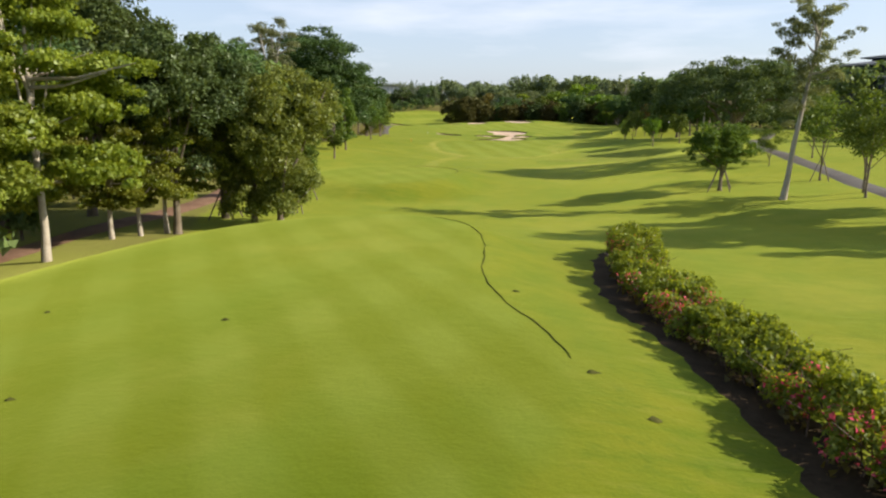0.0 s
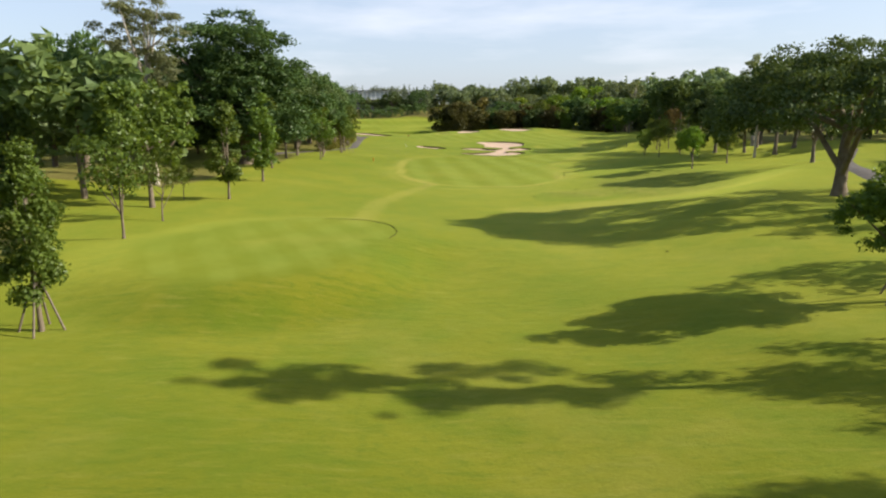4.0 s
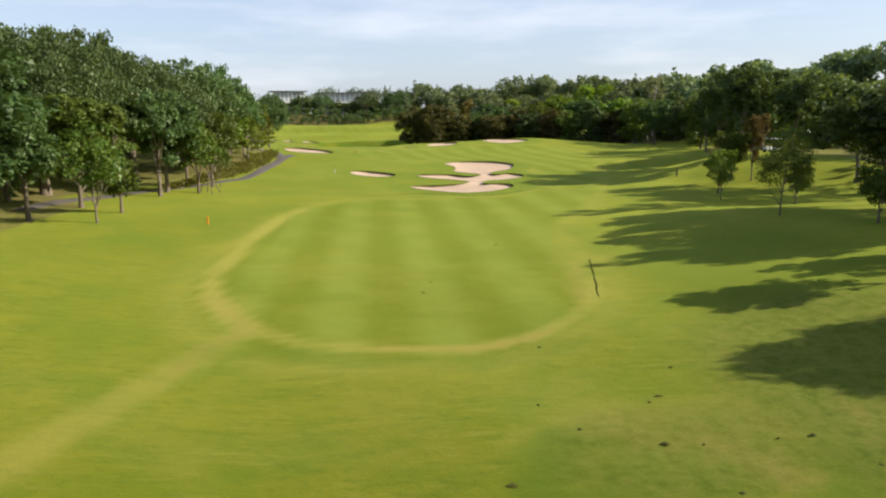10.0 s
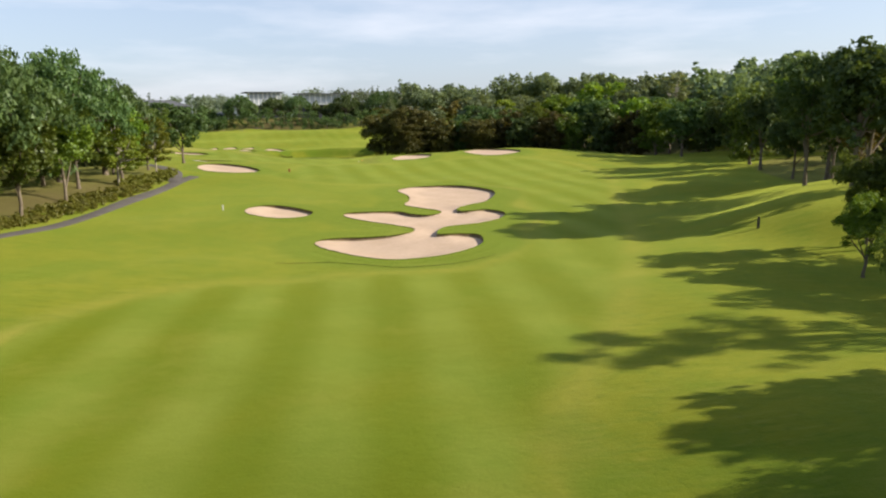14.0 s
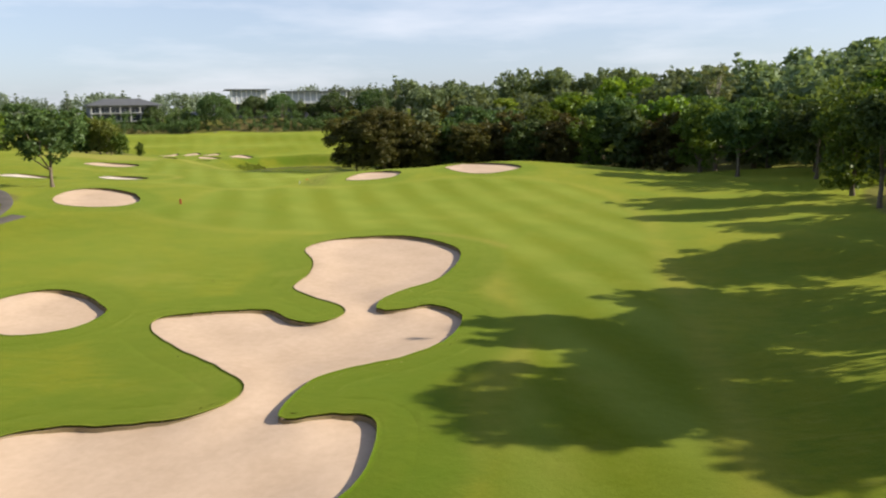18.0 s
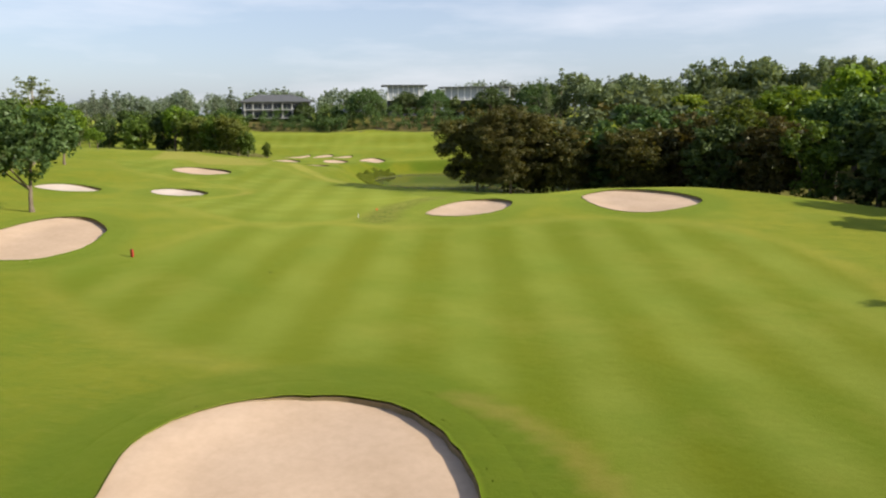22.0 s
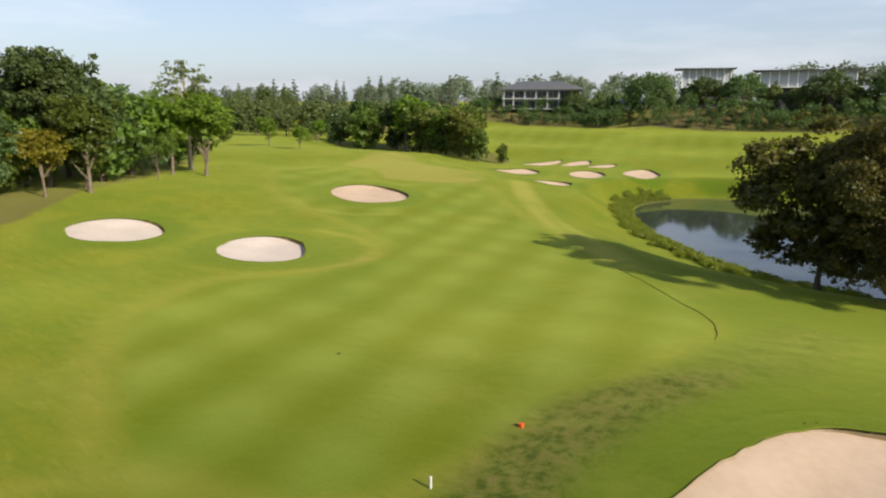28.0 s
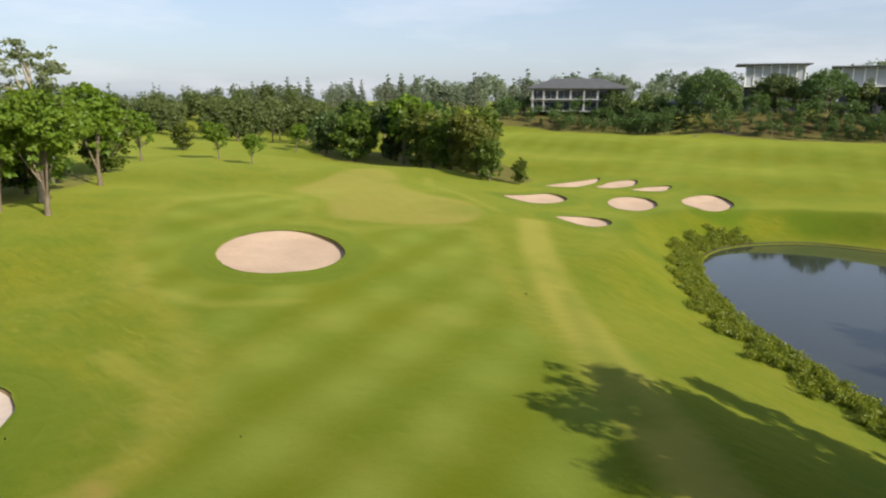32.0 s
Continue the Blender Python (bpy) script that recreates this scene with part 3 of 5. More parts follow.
put_zone("one", FAIRWAY_1, 0.6, 0.35)
put_zone("two", FAIRWAY_2, 0.6, 0.35)
put_zone("two", FAR_FAIRWAY, 2.0, amount=0.45)
put_zone("green", PUTTING_GREEN, 0.6, 0.0)
put_zone("tee", TEE_1, 0.5)
put_zone("tee", TEE_2, 0.5)
put_zone("long", [(4.2, 246), (9, 243.5), (17, 246), (19, 258), (14, 279), (3, 285), (-5, 281), (2.4, 273.4), (5.6, 267), (5.8, 256)], 0.9, amount=0.9)
put_zone("long", [(-12, 178), (-2, 172), (6, 182), (8, 196), (12, 208), (10, 222), (-2, 232), (-12, 226)], 3.5, amount=0.34)
for key, c in CURVES.items():
    i = near_box(c, 8)
    s = inside_distance(XX[i], YY[i], c)
    ZZ[i] -= 0.9 * ease(0.62, 0.25, s)
    wide = 3.2 if key == "clover" else 2.4
    zone["long"][i] = np.maximum(zone["long"][i], ease(wide + 0.6, wide - 0.6, s))
    for z in ("one", "two"):
        zone[z][i] *= ease(wide - 0.8, wide + 0.8, s)


def trail(key, points, width, amount):
    """A worn or overgrown line in the turf."""
    p = np.array(points, float)
    i = np.nonzero((XX > p[:, 0].min() - 6) & (XX < p[:, 0].max() + 6) & (YY > p[:, 1].min() - 6) & (YY < p[:, 1].max() + 6))[0]
    best = np.full(len(i), 1e9)
    for (ax, ay), (bx, by) in zip(p[:-1], p[1:]):
        t = np.clip(((XX[i] - ax) * (bx - ax) + (YY[i] - ay) * (by - ay)) / ((bx - ax) ** 2 + (by - ay) ** 2), 0, 1)
        best = np.minimum(best, np.hypot(XX[i] - ax - t * (bx - ax), YY[i] - ay - t * (by - ay)))
    zone[key][i] = np.maximum(zone[key][i], amount * ease(width * 1.35, width * 0.55, best))


trail("dry", [(-1.6, 80), (-1.4, 94), (-0.6, 98), (0.6, 103), (2.0, 108.6), (2.7, 112.4), (3.5, 114.6)], 0.85, 0.55)
trail("bare", [(2.2, 109.5), (2.6, 112.4), (3.5, 114.4), (2.0, 116.8), (0.5, 119.2)], 0.45, 0.55)
trail("dry", [(3.6, 114.6), (1.9, 116.8), (0.4, 119.1), (-0.8, 122.8), (-1.2, 127.8), (-1.6, 134), (-1.7, 139.7), (-1.7, 146), (-0.8, 151)], 0.62, 0.95)
trail("dry", [(3.6, 114.4), (6.5, 112.5), (9.7, 111.7), (13.5, 111.6), (16.4, 112.9), (18.4, 115.1), (19.8, 118.1), (20.6, 122)], 0.5, 0.8)
trail("bare", [(9.7, 111.6), (13.5, 111.5), (16.4, 112.8)], 0.35, 0.6)
trail("long", [(4.6, 111.6), (9.7, 110.2), (14, 110), (17.6, 111.4)], 0.8, 0.6)
trail("dry", [(-8, 283), (-16, 291), (-25, 300), (-33, 309), (-40, 318)], 1.5, 1.0)
trail("long", [(15.6, 103.4), (14.5, 100.6), (14.9, 98.2), (16.8, 97.6), (19.9, 98.2), (22.8, 100.5), (23.2, 103.2)], 0.9, 1.0)
trail("bare", [(19.6, 103.2), (20.4, 101.8), (21.2, 100.8)], 0.5, 0.5)
trail("bare", [(17.4, 104.0), (18.2, 102.6)], 0.4, 0.4)
trail("bare", [(24.4, 104.6), (25.4, 102.2), (26.0, 99.6)], 0.4, 0.5)
trail("long", [(16.6, 100), (18.6, 101.5), (21, 103.6)], 1.5, 0.5)
trail("dry", [(23.4, 102.9), (21, 104.8), (17.4, 104.9), (14.9, 103.1)], 0.9, 0.45)
trail("dry", [(12, 92), (20, 94), (30, 97), (38, 100)], 2.2, 0.5)
trail("dry", [(-45, 319), (-53, 323), (-62, 326), (-70, 334)], 0.6, 0.5)
trail("dry", [(26.5, 197), (27.5, 188), (27, 182)], 0.8, 0.45)
trail("bare", [(22.6, 211.4), (25, 210.3), (27, 208.6), (28.3, 206.4)], 0.6, 0.40)
trail("long", [(19.6, 102.2), (20.6, 101.4)], 0.9, 0.3)
trail("long", [(6.2, 249), (6.5, 254), (7.5, 260)], 2.0, 1.0)
trail("long", [(-24, 264.5), (-23.2, 267.5), (-25, 270.6), (-28.5, 272)], 1.6, 0.55)
trail("bare", [(-21.6, 269.4), (-21.1, 267.7), (-21.0, 266.4)], 0.45, 0.7)
trail("dry", [(-21.2, 264), (-21.2, 267), (-22.8, 271), (-27, 273.8), (-33, 274)], 0.5, 0.5)
trail("dry", [(-46, 281.5), (-41, 279.4), (-36, 281.4), (-33.7, 285)], 0.6, 0.45)
trail("long", [(-12, 286), (-18.5, 293.5), (-25, 301)], 0.7, 0.5)
trail("long", [(7.5, 259), (9.5, 266), (9, 274), (6.5, 279)], 2.6, 0.9)
trail("long", [(26, 104), (27.5, 114), (28, 126)], 4.6, 0.9)
trail("long", [(33, 102), (33, 112), (32, 124)], 3.6, 0.8)
trail("bare", [(20.5, 126.5), (20.0, 123.8), (19.5, 120.7), (19.1, 117.9)], 0.5, 0.40)
trail("long", [(22.3, 141), (22.8, 133), (23.2, 126)], 0.8, 0.5)
trail("long", [(-24, 354), (-16, 356.5), (-6, 355.5), (8, 349), (20, 338)], 3.2, 0.9)
trail("long", [(3.0, 20), (3.6, 16), (3.0, 12)], 0.8, 0.4)
# leaf litter and bare earth under the trees, with their shade in the colour
for wood_floor in ([(-60, 5), (-18.5, 12), (-17, 24), (-16.4, 33), (-15.4, 41), (-17.2, 47), (-18.2, 60), (-23, 76), (-34, 88), (-60, 80)],
                   [(-26, 98), (-20, 112), (-18.8, 135), (-19.4, 146), (-23.6, 150), (-21.8, 165), (-20, 175), (-19.2, 215), (-26, 231), (-50, 238), (-70, 200), (-70, 98)],
                   [(-42, 234), (-45.5, 250.4), (-50, 256.5), (-57.5, 264), (-64, 273), (-72, 282), (-90, 295), (-112, 282), (-112, 240), (-60, 230)],
                   [(8, 285), (20, 284.5), (30, 282), (45, 277.5), (60, 270), (78, 250), (92, 238), (112, 258), (80, 310), (30, 312), (12, 300)],
                   [(-65, 347), (-80, 348), (-95, 349), (-112, 347), (-120, 356), (-95, 368), (-68, 356)],
                   # below the houses: a band of shade painted as this dark ground
                   [(-134, 413.5), (-100, 412.5), (-60, 413), (-20, 413.5), (6, 414), (6, 452), (-60, 456), (-134, 452)],
                   [(60, 168), (58, 196), (68, 228), (90, 236), (116, 236), (116, 60), (78, 60), (70, 120)]):
    put_zone("litter_shade", wood_floor, 1.6)
# coarse uncut tussocks beside the bunkers and on the mound
put_zone("tussock", [(4.8, 245.6), (3.7, 248.6), (3.4, 252), (3.5, 254.2), (4.5, 256.8), (6.4, 260), (8.0, 261.4), (8.3, 258.8), (7.2, 255.6), (6.7, 252.4), (6.8, 249.8), (7.6, 247.2), (6.6, 244.8)], 1.1)
put_zone("tussock", [(16, 104.6), (15.6, 100.6), (18.6, 99.4), (22.4, 101.2), (23.6, 103.6), (20.4, 105)], 0.9, amount=0.42)
put_zone("tussock", [(23.5, 99), (21.6, 106), (22.6, 112), (28, 116), (36, 113), (35, 102), (29, 97)], 2.0, amount=0.58)
put_zone("tussock", [(6.4, 261), (8.6, 260.4), (10.6, 264), (10.6, 272), (7, 272), (6.6, 266)], 1.4, amount=0.5)
ZZ += zone["tussock"] * 0.11 * np.random.default_rng(31).uniform(-1, 1, len(ZZ))
nx, ny = len(gx), len(gy)
ids = np.arange(nx * ny).reshape(ny, nx)
quads = np.stack([ids[:-1, :-1], ids[:-1, 1:], ids[1:, 1:], ids[1:, :-1]], -1).reshape(-1, 4)
ground_mesh = quick_mesh("ground", np.stack([XX, YY, ZZ], -1), quads)
ground_mesh.polygons.foreach_set("use_smooth", np.ones(len(quads), bool))
for name, keys in (("mow", ("one", "two", "green")), ("wear", ("dry", "long", "tee"))):
    layer = ground_mesh.color_attributes.new(name, "FLOAT_COLOR", "POINT")
    layer.data.foreach_set("color", np.stack([zone[k] for k in keys] + [1 - zone["bare"]], -1).astype(np.float32).ravel())
for name in ("litter_shade", "tussock"):
    layer = ground_mesh.attributes.new(name, "FLOAT", "POINT")
    layer.data.foreach_set("value", zone[name].astype(np.float32))
ground = piece("ground", ground_mesh, TURF, None, "mown golf course turf with fairway stripes, rough and a putting green", category="grass", kind="structure")


# ---- bunkers: a dish of sand with a turf rim ----
def bunker(curve, sand, depth=0.30):
    c = np.asarray(curve)
    area = np.roll(c, -1, 0)
    if np.sum(c[:, 0] * area[:, 1] - c[:, 1] * area[:, 0]) < 0:
        c = c[::-1]
    ragged = np.random.default_rng(len(c)).normal(size=len(c))
    c = c + 0.035 * (c - c.mean(0)) / (np.linalg.norm(c - c.mean(0), axis=1)[:, None] + 1e-9) * ragged[:, None]
    centre = c.mean(0)
    thing = base("sand_bunker", pose(centre[0], centre[1], ground_z(*centre)), "pale beige sand bunker with a grassy overhanging lip", "bunker", "golf bunkers")
    inv = thing.matrix_world.inverted()
    tang = np.roll(c, -1, 0) - np.roll(c, 1, 0)
    out = np.stack([tang[:, 1], -tang[:, 0]], -1)
    out /= np.linalg.norm(out, axis=1)[:, None] + 1e-9
    # sand: a grid clipped to the outline, sunk towards the middle
    step = 0.45
    xs = np.arange(c[:, 0].min() - step, c[:, 0].max() + 2 * step, step)
    ys = np.arange(c[:, 1].min() - step, c[:, 1].max() + 2 * step, step)
    X, Y = (v.ravel() for v in np.meshgrid(xs, ys))
    s = inside_distance(X, Y, c)
    # the lip stands high on the far and sunny sides and runs out flush on the others
    facing = (inside_distance(X + 0.42, Y + 0.42, c) - s) / 0.6
    edge = 0.025 + 0.245 * ease(0.0, 0.9, facing)
    Z = (land(X, Y) - edge - (depth - edge) * ease(0.0, -2.4, s) + 0.02 * np.sin(X * 1.1) * np.sin(Y * 0.9)).reshape(len(ys), len(xs))
    for _ in range(4):
        pad = np.pad(Z, 1, mode="edge")
        Z = (2 * Z + pad[:-2, 1:-1] + pad[2:, 1:-1] + pad[1:-1, :-2] + pad[1:-1, 2:]) / 6
    Z = Z.ravel()
    idx = np.arange(len(X)).reshape(len(ys), len(xs))
    q = np.stack([idx[:-1, :-1], idx[:-1, 1:], idx[1:, 1:], idx[1:, :-1]], -1).reshape(-1, 4)
    q = q[(s[q] < 0.36).any(1) & (s[q] < 0.7).all(1)]
    used, q2 = np.unique(q, return_inverse=True)
    me = quick_mesh("sand", np.stack([X, Y, Z], -1)[used] - np.array(thing.location), q2.reshape(-1, 4))
    me.polygons.foreach_set("use_smooth", np.ones(len(me.polygons), bool))
    piece("sand", me, sand, thing, "raked pale sand")
    # rim: turf rolling over the edge
    prof = [(0.42, 0.012), (0.2, 0.022), (0.02, -0.01), (-0.03, -0.05)]
    rings = []
    for o, dz in prof:
        reach = np.full(len(c), o)
        if o > 0.1:
            for _ in range(9):
                p = c + out * reach[:, None]
                reach = np.where(inside_distance(p[:, 0], p[:, 1], c) < 0.78 * reach, reach * 0.8, reach)
        p = c + out * reach[:, None]
        rings.append(np.column_stack([p, land(p[:, 0], p[:, 1]) + np.where(reach < 0.95 * o, 0.05, dz)]))
    n = len(c)
    V = np.concatenate(rings) - np.array(thing.location)
    # turf between the edges of narrow spits
    fx = np.arange(c[:, 0].min() - 2.4, c[:, 0].max() + 2.4, 0.3)
    fy = np.arange(c[:, 1].min() - 2.4, c[:, 1].max() + 2.4, 0.3)
    FX, FY = (v.ravel() for v in np.meshgrid(fx, fy))
    fs = inside_distance(FX, FY, c)
    fid = np.arange(len(FX)).reshape(len(fy), len(fx))
    fq = np.stack([fid[:-1, :-1], fid[:-1, 1:], fid[1:, 1:], fid[1:, :-1]], -1).reshape(-1, 4)
    fq = fq[(fs[fq] > 0.10).all(1) & (fs[fq] < 1.45).any(1)]
    keep, fq = np.unique(fq, return_inverse=True)
    fill = np.column_stack([FX, FY, land(FX, FY) + 0.016 - 0.024 * ease(0.9, 1.7, fs)])[keep] - np.array(thing.location)
    fq = fq.reshape(-1, 4) + len(V)
    V = np.concatenate([V, fill])
    Q = [(k * n + i, k * n + (i + 1) % n, (k + 1) * n + (i + 1) % n, (k + 1) * n + i) for k in range(len(prof) - 1) for i in range(n)]
    me = quick_mesh("turf_rim", V, np.concatenate([np.array(Q)[:, ::-1], fq]))
    me.polygons.foreach_set("use_smooth", np.ones(len(me.polygons), bool))
    for name, col in (("mow", (0, 0, 0, 1)), ("wear", (0, 1, 0, 1))):
        layer = me.color_attributes.new(name, "FLOAT_COLOR", "POINT")
        layer.data.foreach_set("color", np.tile(np.array(col, np.float32), len(V)))
    piece("turf_rim", me, TURF, thing, "thick green turf rim")
    under = np.concatenate([np.column_stack([c - out * 0.02, land(c[:, 0], c[:, 1]) - 0.05]), np.column_stack([c - out * 0.06, land(c[:, 0], c[:, 1]) - 0.45])]) - np.array(thing.location)
    Q = [(i, (i + 1) % n, n + (i + 1) % n, n + i) for i in range(n)]
    piece("soil_lip", quick_mesh("soil_lip", under, Q), LIP, thing, "dark soil edge under the turf")
    return thing


for key, c in CURVES.items():
    bunker(c, PALE_SAND if key in "ef" else SAND)

# ---- pond ----
WATER_MAT, nt, p = fresh("pond_water")
p.inputs["Base Color"].default_value = (0.040, 0.046, 0.040, 1)
p.inputs["Roughness"].default_value = 0.05
p.inputs["IOR"].default_value = 1.45
bumped(nt, p, noise_at(nt, 1.1, 3, 0.5, nt.nodes.new("ShaderNodeTexCoord").outputs["Object"]), 0.06, 0.02)
shore = POND_SHORE
wide = shore + (shore - shore.mean(0)) * 0.05
piece("water", mesh_of("water", [(x, y, WATER) for x, y in wide], [list(range(len(wide)))]), WATER_MAT, None, "still dark pond water reflecting the sky", category="pond", kind="structure")


# ---- trees ----
def leaf_cards(rng, centres, radii, count, size, squash=0.8):
    """Many small folded leaves on the outside of clumps."""
    centres, radii = np.asarray(centres, float), np.asarray(radii, float)
    share = radii ** 2 / np.sum(radii ** 2)
    pick = rng.choice(len(centres), count, p=share)
    u = rng.normal(size=(count, 3))
    u /= np.linalg.norm(u, axis=1)[:, None]
    u[:, 2] = np.where((u[:, 2] < -0.35) & (rng.random(count) < 0.6), -u[:, 2], u[:, 2])
    r = radii[pick] * (0.40 + 0.66 * rng.random(count) + 0.20 * np.minimum(rng.exponential(1.0, count), 1.8))
    pos = centres[pick] + u * r[:, None] * np.array([1, 1, squash])
    nrm = u + rng.normal(size=(count, 3)) * 0.95 + np.array([0, 0, 0.4])
    nrm /= np.linalg.norm(nrm, axis=1)[:, None]
    tan = np.cross(nrm, rng.normal(size=(count, 3)))
    tan /= np.linalg.norm(tan, axis=1)[:, None] + 1e-9
    bit = np.cross(nrm, tan)
    L = (size * (0.68 + 0.58 * rng.random(count)))[:, None]
    W = L * 0.42
    skew = rng.uniform(-0.3, 0.3, (count, 1)) * L
    v = np.stack([pos - tan * L * 0.45 + bit * W, pos - tan * L * 0.3 - bit * W * 1.1, pos + tan * L * 0.62 + bit * skew], 1)
    return v.reshape(-1, 3), np.arange(count * 3).reshape(-1, 3)


def crown_clumps(rng, style):
    """Middles and sizes of the leaf clumps of a tree 10 m high."""
    c, r = [], []
    if style == "dome":
        for k in range(340):
            a, d = rng.random() * 6.283, math.sqrt(rng.random()) * 8.6
            top = 9.5 - 0.056 * d * d + rng.normal() * 0.16 + 0.25 * math.sin(d * 1.9 + 2 * a)
            layer = rng.random() ** 1.6
            c.append((d * math.cos(a), d * math.sin(a), top - layer * (1.9 + 0.26 * (8.6 - d))))
            r.append(0.55 + 0.5 * rng.random())
    elif style == "tiered":
        for k in range(30):
            z, a = 2.0 + 7.3 * k / 30 + rng.normal() * 0.15, k * 2.4 + rng.normal() * 0.35
            reach = 3.7 * math.sin(math.pi * (0.30 + 0.62 * (z - 2.0) / 7.3)) * rng.uniform(0.72, 1.12)
            for j in range(8):
                t = 0.30 + 0.70 * j / 7
                w = 0.35 + 0.45 * (1 - abs(t - 0.62) / 0.4)
                c.append((reach * t * math.cos(a) + rng.normal() * 0.22, reach * t * math.sin(a) + rng.normal() * 0.22, z + 0.42 * reach * t - 0.10 * (reach * t) ** 2 + rng.normal() * 0.10))
                r.append(max(0.22, w * rng.uniform(0.6, 0.95)))
        for k in range(10):
            c.append((rng.normal() * 0.5, rng.normal() * 0.5, 8.7 + rng.random() * 1.0))
            r.append(0.4 + 0.25 * rng.random())
    elif style == "billow":
        lobes = [(2.3 * math.cos(k * 1.05), 2.3 * math.sin(k * 1.05), 4.2 + 0.7 * rng.random(), 1.75) for k in range(6)] + [(1.5 * math.cos(k * 1.6 + 0.5), 1.5 * math.sin(k * 1.6 + 0.5), 6.7 + 0.6 * rng.random(), 1.65) for k in range(4)] + [(0.1, 0.2, 8.4, 1.3), (0, 0, 5.5, 2.2)] + [(1.9 * math.cos(k * 1.25 + 0.3), 1.9 * math.sin(k * 1.25 + 0.3), 2.3 + 0.4 * rng.random(), 1.3) for k in range(5)]
        for k in range(400):
            lx, ly, lz, lr = lobes[rng.integers(len(lobes))]
            u = rng.normal(size=3)
            u /= np.linalg.norm(u)
            d = 0.72 + 0.3 * rng.random()
            c.append((lx + u[0] * lr * d, ly + u[1] * lr * d, max(1.0, lz + u[2] * lr * 0.85 * d)))
            r.append(0.24 + 0.38 * rng.random())
    elif style == "tall":
        for k in range(22):
            z, a = 4.2 + 5.6 * (k / 22) ** 0.75, k * 2.4 + rng.normal() * 0.4
            reach = (0.7 + 1.7 * math.sin(math.pi * min(1.0, (z - 3.6) / 6.9))) * rng.uniform(0.6, 1.1)
            for j in range(5):
                t = 0.35 + 0.65 * j / 4
                c.append((reach * t * math.cos(a) + rng.normal() * 0.12, reach * t * math.sin(a) + rng.normal() * 0.12, z + 0.30 * reach * t + rng.normal() * 0.24))
                r.append(0.22 + 0.26 * rng.random())
    elif style == "slim":
        for k in range(46):
            z = 2.0 + 8.0 * rng.random()
            wide = 1.75 * math.sin(min(1.0, (10.4 - z) / 5.5) * 1.57) * (0.35 + 0.65 * min(1, (z - 1.0) / 2.4))
            a, d = rng.random() * 6.283, wide * math.sqrt(rng.random())
            c.append((d * math.cos(a), d * math.sin(a), z))
            r.append(0.45 + 0.35 * rng.random())
    elif style == "young":
        for k in range(40):
            u = rng.normal(size=3)
            u /= np.linalg.norm(u)
            s = 0.45 + 0.6 * rng.random()
            c.append((u[0] * 3.3 * s, u[1] * 3.3 * s, 6.6 + u[2] * 2.9 * s))
            r.append(0.55 + 0.5 * rng.random())
    elif style == "plume":
        for k in range(44):
            z = 1.5 + 8.4 * rng.random()
            wide = 0.05 + 1.7 * (1 - (z - 1.5) / 8.6) ** 0.8
            a, d = rng.random() * 6.283, wide * math.sqrt(rng.random())
            c.append((d * math.cos(a), d * math.sin(a), z))
            r.append(0.2 + (0.25 + 0.3 * rng.random()) * (1 - (z - 1.5) / 9.0))
    else:
        low, fat = (4.4, 3.5) if style == "round" else (3.4, 3.3)
        floor = {"bushy": 0.6, "leafy": 1.3}.get(style, 1.9)
        lobes = [(rng.normal() * 1.3, rng.normal() * 1.3, low + 1.2 + 3.2 * rng.random(), 1.5 + 0.9 * rng.random()) for _ in range(7)] + [(0, 0, 7.4, 2.2), (0, 0, 5.4, 2.6)] + ([(1.2, 0.6, 2.4, 1.7), (-1.1, 0.8, 2.2, 1.7), (0.1, -1.3, 2.3, 1.8), (0, 0, 3.2, 2.2)] if style in ("bushy", "leafy") else [])
        for k in range(240 if style in ("bushy", "leafy") else 190):
            lx, ly, lz, lr = lobes[rng.integers(len(lobes))]
            u = rng.normal(size=3)
            u /= np.linalg.norm(u)
            s = 0.55 + 0.5 * rng.random()
            p = np.array([lx + u[0] * lr * s, ly + u[1] * lr * s, min(9.6, max(floor + 0.5 * rng.random(), lz + u[2] * lr * s))])
            p[:2] *= min(1.0, fat / (np.hypot(*p[:2]) + 1e-6))
            c.append(tuple(p))
            r.append(0.26 + 0.48 * rng.random() ** 1.5)
    return np.array(c), np.array(r)


